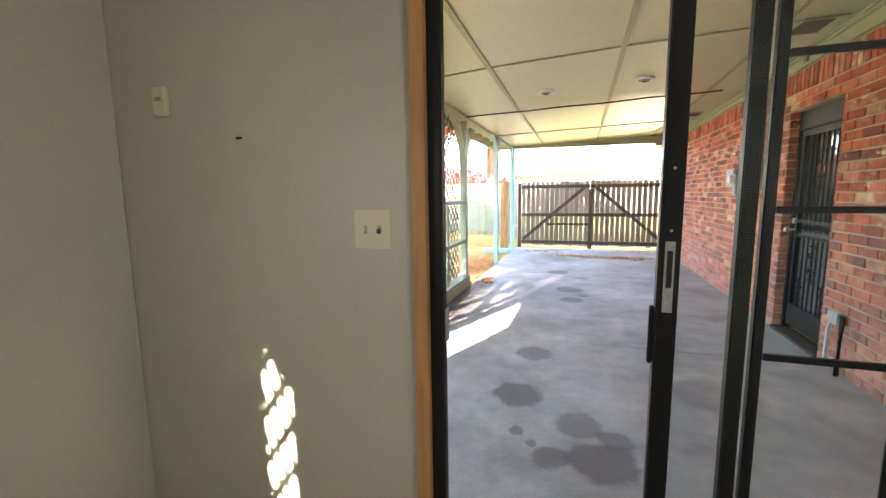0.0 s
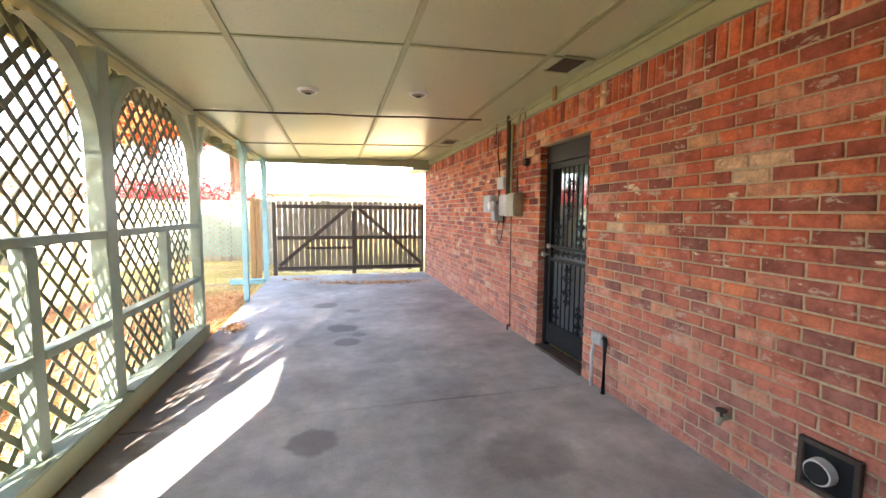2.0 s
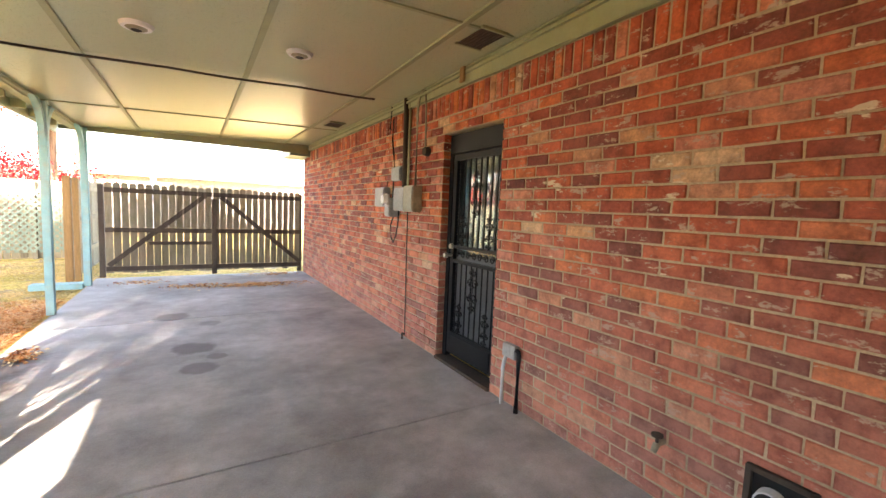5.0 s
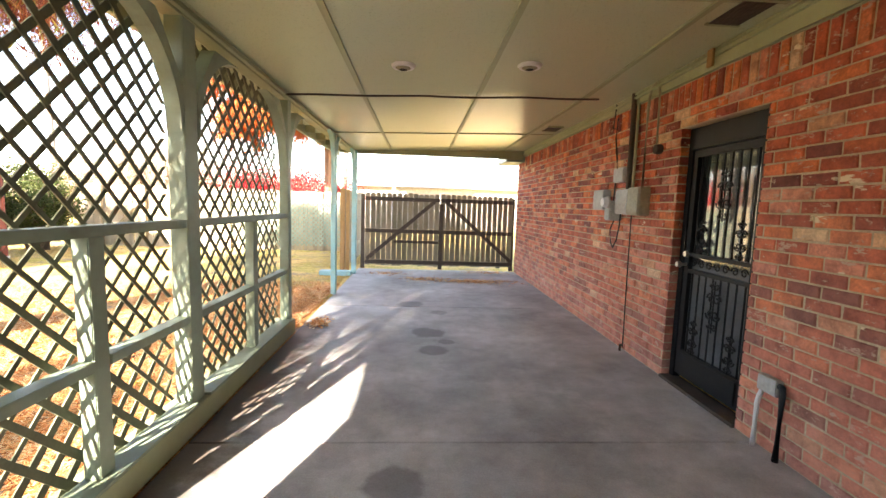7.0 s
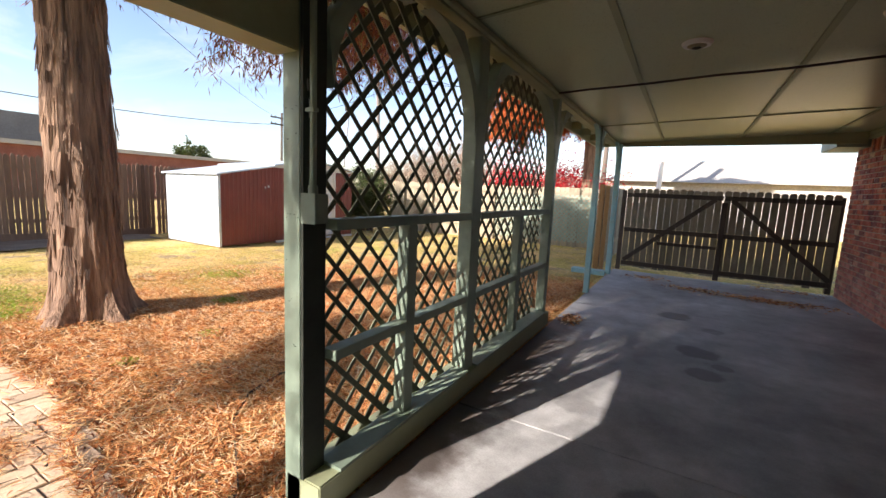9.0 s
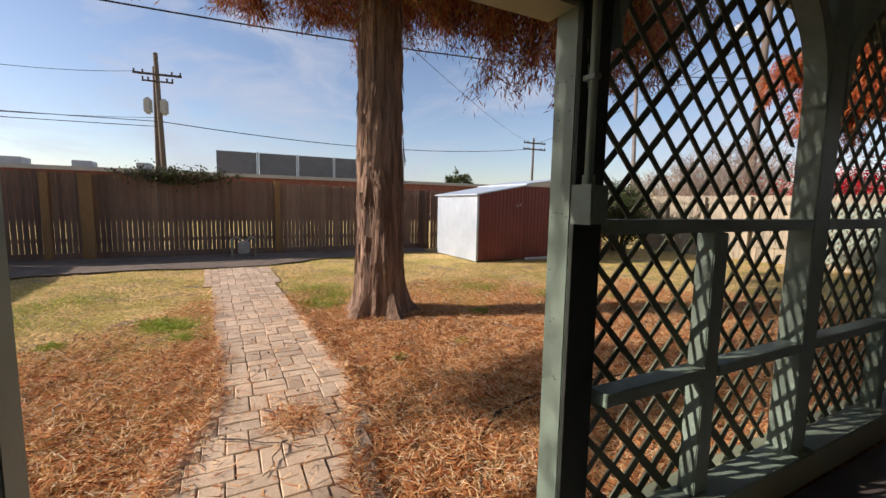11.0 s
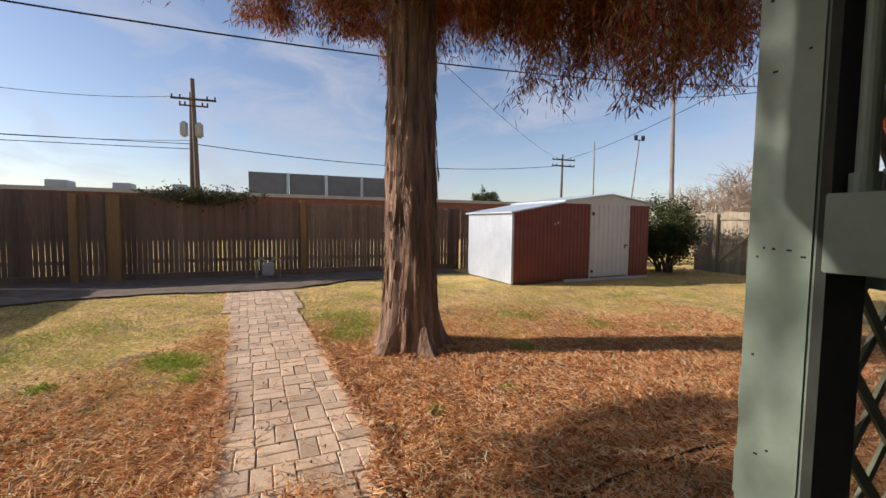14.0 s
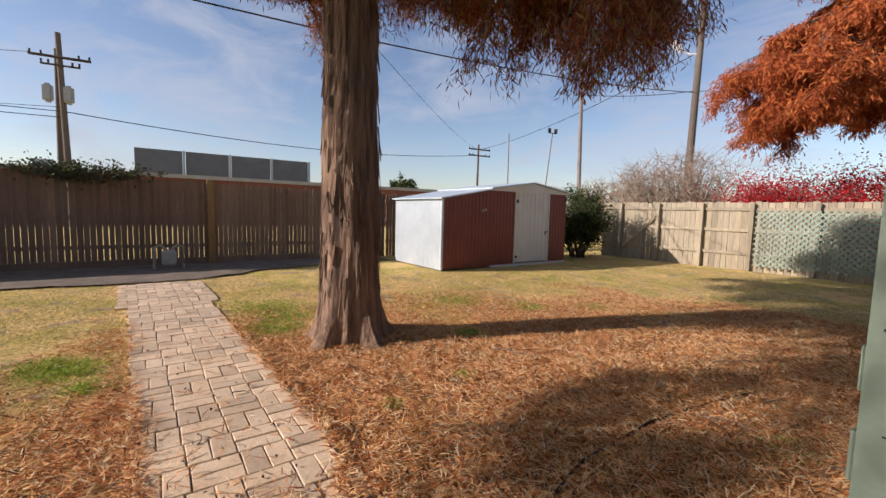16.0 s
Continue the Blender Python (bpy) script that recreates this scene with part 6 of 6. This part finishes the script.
cyl(bm, (-1.385, 3.025, 1.388), (-1.385, 3.025, 1.42), 0.019, seg=16)
cyl(bm, (-1.385, 3.025, 1.42), (-1.385, 3.025, 2.46), 0.013, seg=16)
part("riser", bm, M_GREEN, cb)

# ---------- brick path, last of the structure ----------
path = thing("path", (-6, 2.3, -0.04), "worn pinkish paver path laid in basket weave", "path", kind="structure")
rng = random.Random(31)
S = 0.2325
paver = []
for k in range(5):
    bm = bmesh.new()
    vs = box(bm, -S / 2 + 0.003, S / 2 - 0.003, -S / 4 + 0.003, S / 4 - 0.003, -0.05, 0.0)
    for q in vs:
        q.co.x += rng.uniform(-0.0025, 0.0025)
        q.co.y += rng.uniform(-0.0025, 0.0025)
    bmesh.ops.bevel(bm, geom=[e for e in bm.edges if all(w.co.z > -0.01 for w in e.verts)], offset=0.005, segments=1, affect="EDGES")
    paver.append(mesh_of("paver", bm, M_PAVER))


def path_mid(x):
    pts = ((-9.8, 2.13), (-7.5, 2.22), (-5.7, 2.30), (-4.3, 2.36), (-3.5, 2.38), (-2.7, 2.15), (-1.4, 1.95))
    for (xa, a), (xb, b) in zip(pts, pts[1:]):
        if x <= xb:
            return a + (b - a) * max(0.0, (x - xa) / (xb - xa))
    return pts[-1][1]


far_pav = []
i = 0
x = -1.75
while x > -9.75:
    wide = 5 if (x < -8.0 or x > -3.2) else 4
    yc = path_mid(x) + rng.uniform(-0.012, 0.012)
    tone = 0
    for j in range(wide):
        y = yc + (j - (wide - 1) / 2) * S
        turn = (i + j) % 2
        for k in (-1, 1):
            px, py = (x + k * S / 4, y) if turn else (x, y + k * S / 4)
            ob = new("paver", paver[rng.randrange(5)])
            ob.matrix_basis = pose(px, py, -0.018 + rng.uniform(-0.003, 0.003) - 0.008 * (abs(j - (wide - 1) / 2) > 1.6), rng.uniform(-0.5, 0.5), rng.uniform(-0.5, 0.5), (90 if turn else 0) + rng.uniform(-0.9, 0.9))
            ob.parent, ob.matrix_parent_inverse = path, path.matrix_basis.inverted()
    x -= S
    i += 1
bm = bmesh.new()
for k in range(34):
    x = -1.7 - k * 0.24
    yc = path_mid(x)
    w = 0.44
    box(bm, x - 0.119, x + 0.119, yc - w, yc + w, -0.08, -0.030)
part("joint_sand", bm, M_SOIL, path)

# ---------- grass, needles and leaves on the ground ----------
rg = random.Random(77)


def on_path(x, y, m=0.0):
    return -9.9 < x < -1.5 and abs(y - path_mid(x)) < 0.5 - m


def blades(name, spots, mat, label, cat, length, width, flat):
    vv, ff = [], []
    for x, y in spots:
        a = rg.uniform(0, math.tau)
        ln = length * rg.uniform(0.5, 1.4)
        up = rg.uniform(0.0, flat) if flat < 0.5 else rg.uniform(0.35, 1.0)
        d = Vector((math.cos(a), math.sin(a), up)).normalized() * ln
        s = Vector((-math.sin(a), math.cos(a), rg.uniform(-0.3, 0.3))) * width
        z = -0.047 + (0.031 if on_path(x, y) else 0.0) + max(0.0, rg.uniform(-0.012, 0.02) + 0.035 * noise.noise(Vector((x, y, 5)) * 5.0)) * (flat < 0.5)
        o = Vector((x, y, z))
        k = len(vv)
        mid = o + d * 0.55 + Vector((0, 0, 0.15 * ln * (0.2 if flat < 0.5 else 1)))
        vv += [(o - s)[:], (o + s)[:], (mid + s * 0.7)[:], (o + d)[:], (mid - s * 0.7)[:]]
        ff.append((k, k + 1, k + 2, k + 3, k + 4))
    me = bpy.data.meshes.new(name)
    me.from_pydata(vv, [], ff)
    me.materials.append(mat)
    return tagged(new(name, me), label, cat, "", "stuff")


def scatter(count, x0, x1, y0, y1, keep):
    out = []
    tries = 0
    while len(out) < count and tries < count * 12:
        tries += 1
        x = x1 - (x1 - x0) * rg.random() ** 1.35
        y = rg.uniform(y0, y1)
        if keep(x, y):
            out.append((x, y))
    return out


def needle_zone(x, y):
    d = math.hypot(x + 2.8, (y - 3.8) * (0.6 if y > 3.8 else 1.0)) + 2.2 * noise.noise(Vector((x, y, 0)) * 0.9)
    return rg.random() < min(1, max(0.02, (4.3 - d) / 1.6))


clear = lambda x, y, m=0.0: not on_path(x, y, m) and not (x < SX + 0.05 and 7.2 < y < 11.5)
blades("needle_litter", scatter(165000, -8.5, -1.42, -1.5, 9.5, lambda x, y: needle_zone(x, y) and (clear(x, y, 0.08) or rg.random() < 0.03)), M_LITTER, "rusty brown fallen needle litter over the lawn", "litter", 0.07, 0.0036, 0.49)
blades("dry_grass", scatter(90000, -11.5, -1.42, -4.0, 14.0, lambda x, y: clear(x, y, 0.03) and noise.noise(Vector((x, y, 3)) * 0.8) > -0.25 and not (x < -10 and y < 4)), M_STRAW, "short dry straw-coloured winter grass", "grass", 0.036, 0.0024, 1.0)
tufts = []
for cx, cy, r, nn in ((-5.67, 1.44, 0.22, 900), (-5.2, 1.62, 0.12, 500), (-5.9, 1.25, 0.2, 500), (-5.36, 0.53, 0.1, 250), (-7.2, 3.25, 0.4, 900), (-6.1, 3.1, 0.25, 1000), (-6.6, 3.3, 0.3, 700), (-6.3, 5.8, 0.35, 900), (-5.5, 6.4, 0.22, 700), (-4.95, 7.3, 0.2, 500), (-4.9, 4.9, 0.12, 250), (-3.95, 4.09, 0.08, 160), (-3.81, 3.34, 0.06, 110), (-6.4, -0.6, 0.7, 2600), (-5.4, -0.9, 0.6, 2400), (-4.6, -0.5, 0.4, 900), (-7.5, 0.2, 0.5, 700), (-2.1, 5.0, 0.12, 200), (-7.2, 9.0, 0.6, 500)):
    for _ in range(nn):
        tufts.append((cx + rg.gauss(0, r * 0.6), cy + rg.gauss(0, r * 0.6)))
blades("green_grass", [p for p in tufts if clear(*p)], M_GRASS, "fresh green grass tufts among the dry lawn", "grass", 0.045, 0.0024, 1.0)
dead = []
for cx, cy, sx, sy, nn in ((1.1, 9.6, 0.75, 0.10, 700), (0.1, 9.75, 0.4, 0.10, 260), (-0.6, 10.3, 0.35, 0.1, 160), (-1.15, 6.7, 0.10, 0.10, 260), (1.5, 10.7, 0.5, 0.08, 200)):
    for _ in range(nn):
        dead.append((cx + rg.gauss(0, sx * 0.5), cy + rg.gauss(0, sy)))
vv, ff = [], []
for x, y in dead:
    a = rg.uniform(0, math.tau)
    s, z = rg.uniform(0.012, 0.035), rg.uniform(0.002, 0.03)
    k = len(vv)
    vv += [(x, y, z), (x + s * math.cos(a), y + s * math.sin(a), z + rg.uniform(0, 0.015)), (x + 1.5 * s * math.cos(a + 0.7), y + 1.5 * s * math.sin(a + 0.7), z), (x + s * math.cos(a + 1.4), y + s * math.sin(a + 1.4), z + 0.01)]
    ff.append((k, k + 1, k + 2, k + 3))
me = bpy.data.meshes.new("dead_leaves")
me.from_pydata(vv, [], ff)
me.materials.append(M_LITTER)
tagged(new("dead_leaves", me), "drift of brown dead leaves on the concrete", "leaves", "", "stuff")

# ---------- small things in the yard ----------
ge = thing("garden_edging", (-2.4, 4.1, -0.05), "curved dark plastic garden edging half buried in litter", "edging")
bm = bmesh.new()
pts = [(-1.8, 2.95), (-2.06, 3.11), (-2.38, 3.3), (-2.58, 3.55), (-2.69, 3.9), (-2.70, 4.25), (-2.70, 4.6), (-2.68, 4.9), (-2.63, 5.3), (-2.52, 5.7)]
loops = []
for k, (px, py) in enumerate(pts):
    (xa, ya), (xb, yb) = pts[max(k - 1, 0)], pts[min(k + 1, len(pts) - 1)]
    d = Vector((xb - xa, yb - ya, 0)).normalized()
    nn = Vector((-d.y, d.x, 0)) * 0.003
    top = -0.012 - 0.022 * abs(math.sin(k * 2.1))
    loops.append([bm.verts.new(Vector((px, py, z)) + q * nn) for z, q in ((-0.07, -1), (top, -1), (top, 1), (-0.07, 1))])
for p, q in zip(loops, loops[1:]):
    for i in range(4):
        bm.faces.new((p[i], p[(i + 1) % 4], q[(i + 1) % 4], q[i]))
part("strip", bm, M_RAIL, ge)
rs = random.Random(9)


def stick(x, y, length, ang, r, mat, label):
    a = radians(ang)
    bm = bmesh.new()
    tube(bm, [(x + length * k / 6 * math.cos(a) + rs.uniform(-0.02, 0.02), y + length * k / 6 * math.sin(a) + rs.uniform(-0.02, 0.02), -0.022 + (0.02 if on_path(x, y) else 0) + 0.008 * math.sin(k)) for k in range(7)], r, 5, r * 0.4)
    return tagged(part("stick", bm, mat, None, label), "", "stick", "fallen sticks")


for x, y, ln, an in ((-4.3, 4.7, 0.45, 35), (-2.4, 5.5, 0.5, 80), (-2.55, 5.0, 0.35, 20), (-3.6, 0.6, 0.35, 120), (-3.1, 0.2, 0.3, 30), (-2.6, 0.9, 0.28, 75), (-3.9, 1.0, 0.25, 10), (-1.9, 4.9, 0.4, 65), (-3.0, 6.2, 0.6, 60)):
    stick(x, y, ln, an, 0.006, M_BARE, "pale thin fallen stick lying on the litter")
for x, y, ln, an in ((-2.95, 1.95, 0.55, 60), (-3.25, 2.2, 0.3, 20), (-2.8, 2.3, 0.35, -30), (-4.5, 2.45, 0.12, 80), (-4.0, 2.2, 0.1, 10)):
    stick(x, y, ln, an, 0.005, M_TWIG, "dark thin twig lying on the brick path")
for k, (cx, cy, sx, sy, nn) in enumerate(((-3.05, 2.38, 0.12, 0.10, 1000), (-3.7, 1.78, 0.35, 0.12, 1700), (-4.3, 1.78, 0.3, 0.08, 900), (-2.8, 1.6, 0.3, 0.12, 1200), (-2.55, 2.75, 0.3, 0.08, 900), (-5.2, 1.75, 0.4, 0.06, 900))):
    spots = [(cx + rg.gauss(0, sx), cy + rg.gauss(0, sy)) for _ in range(nn)]
    blades("needle_clump", spots, M_LITTER, "clump of rusty needles spread over the path edge", "litter", 0.055, 0.0022, 0.45)
vv, ff = [], []
for i in range(420):
    x, y = rs.uniform(-6, -1.6), rs.uniform(-1.0, 6.5)
    a, s_, z = rs.uniform(0, math.tau), rs.uniform(0.008, 0.024), (-0.012 if on_path(x, y) else -0.028)
    k = len(vv)
    vv += [(x, y, z), (x + s_ * math.cos(a), y + s_ * math.sin(a), z + rs.uniform(0.004, 0.02)), (x + 1.5 * s_ * math.cos(a + 0.7), y + 1.5 * s_ * math.sin(a + 0.7), z), (x + s_ * math.cos(a + 1.4), y + s_ * math.sin(a + 1.4), z + 0.012)]
    ff.append((k, k + 1, k + 2, k + 3))
me = bpy.data.meshes.new("scattered_leaves")
me.from_pydata(vv, [], ff)
me.materials.append(M_TWIG)
tagged(new("scattered_leaves", me), "small dark curled leaves scattered on the lawn and path", "leaves", "", "stuff")

sp_r = random.Random(14)
for i in range(16):
    x, z = -1.48 + sp_r.uniform(-0.04, 0.04), sp_r.choice((0.55, 0.75, 0.95, 1.12, 1.3, 1.52, 1.6, 1.72)) + sp_r.uniform(-0.02, 0.02)
    boxes("chip", M_BLACK, corner_post, (x, x + sp_r.uniform(0.002, 0.008), 2.9985, 2.9998, z, z + sp_r.uniform(0.002, 0.005)))
hk = bmesh.new()
tube(hk, [(-1.425, 3.03, 1.86), (-1.41, 3.02, 1.80), (-1.42, 3.03, 1.77), (-1.41, 3.03, 1.73), (-1.40, 3.02, 1.68)], 0.003, 5)
tagged(part("wire_hook", hk, M_STEEL, None, "bent bare wire hooked on the corner post"), "", "wire")
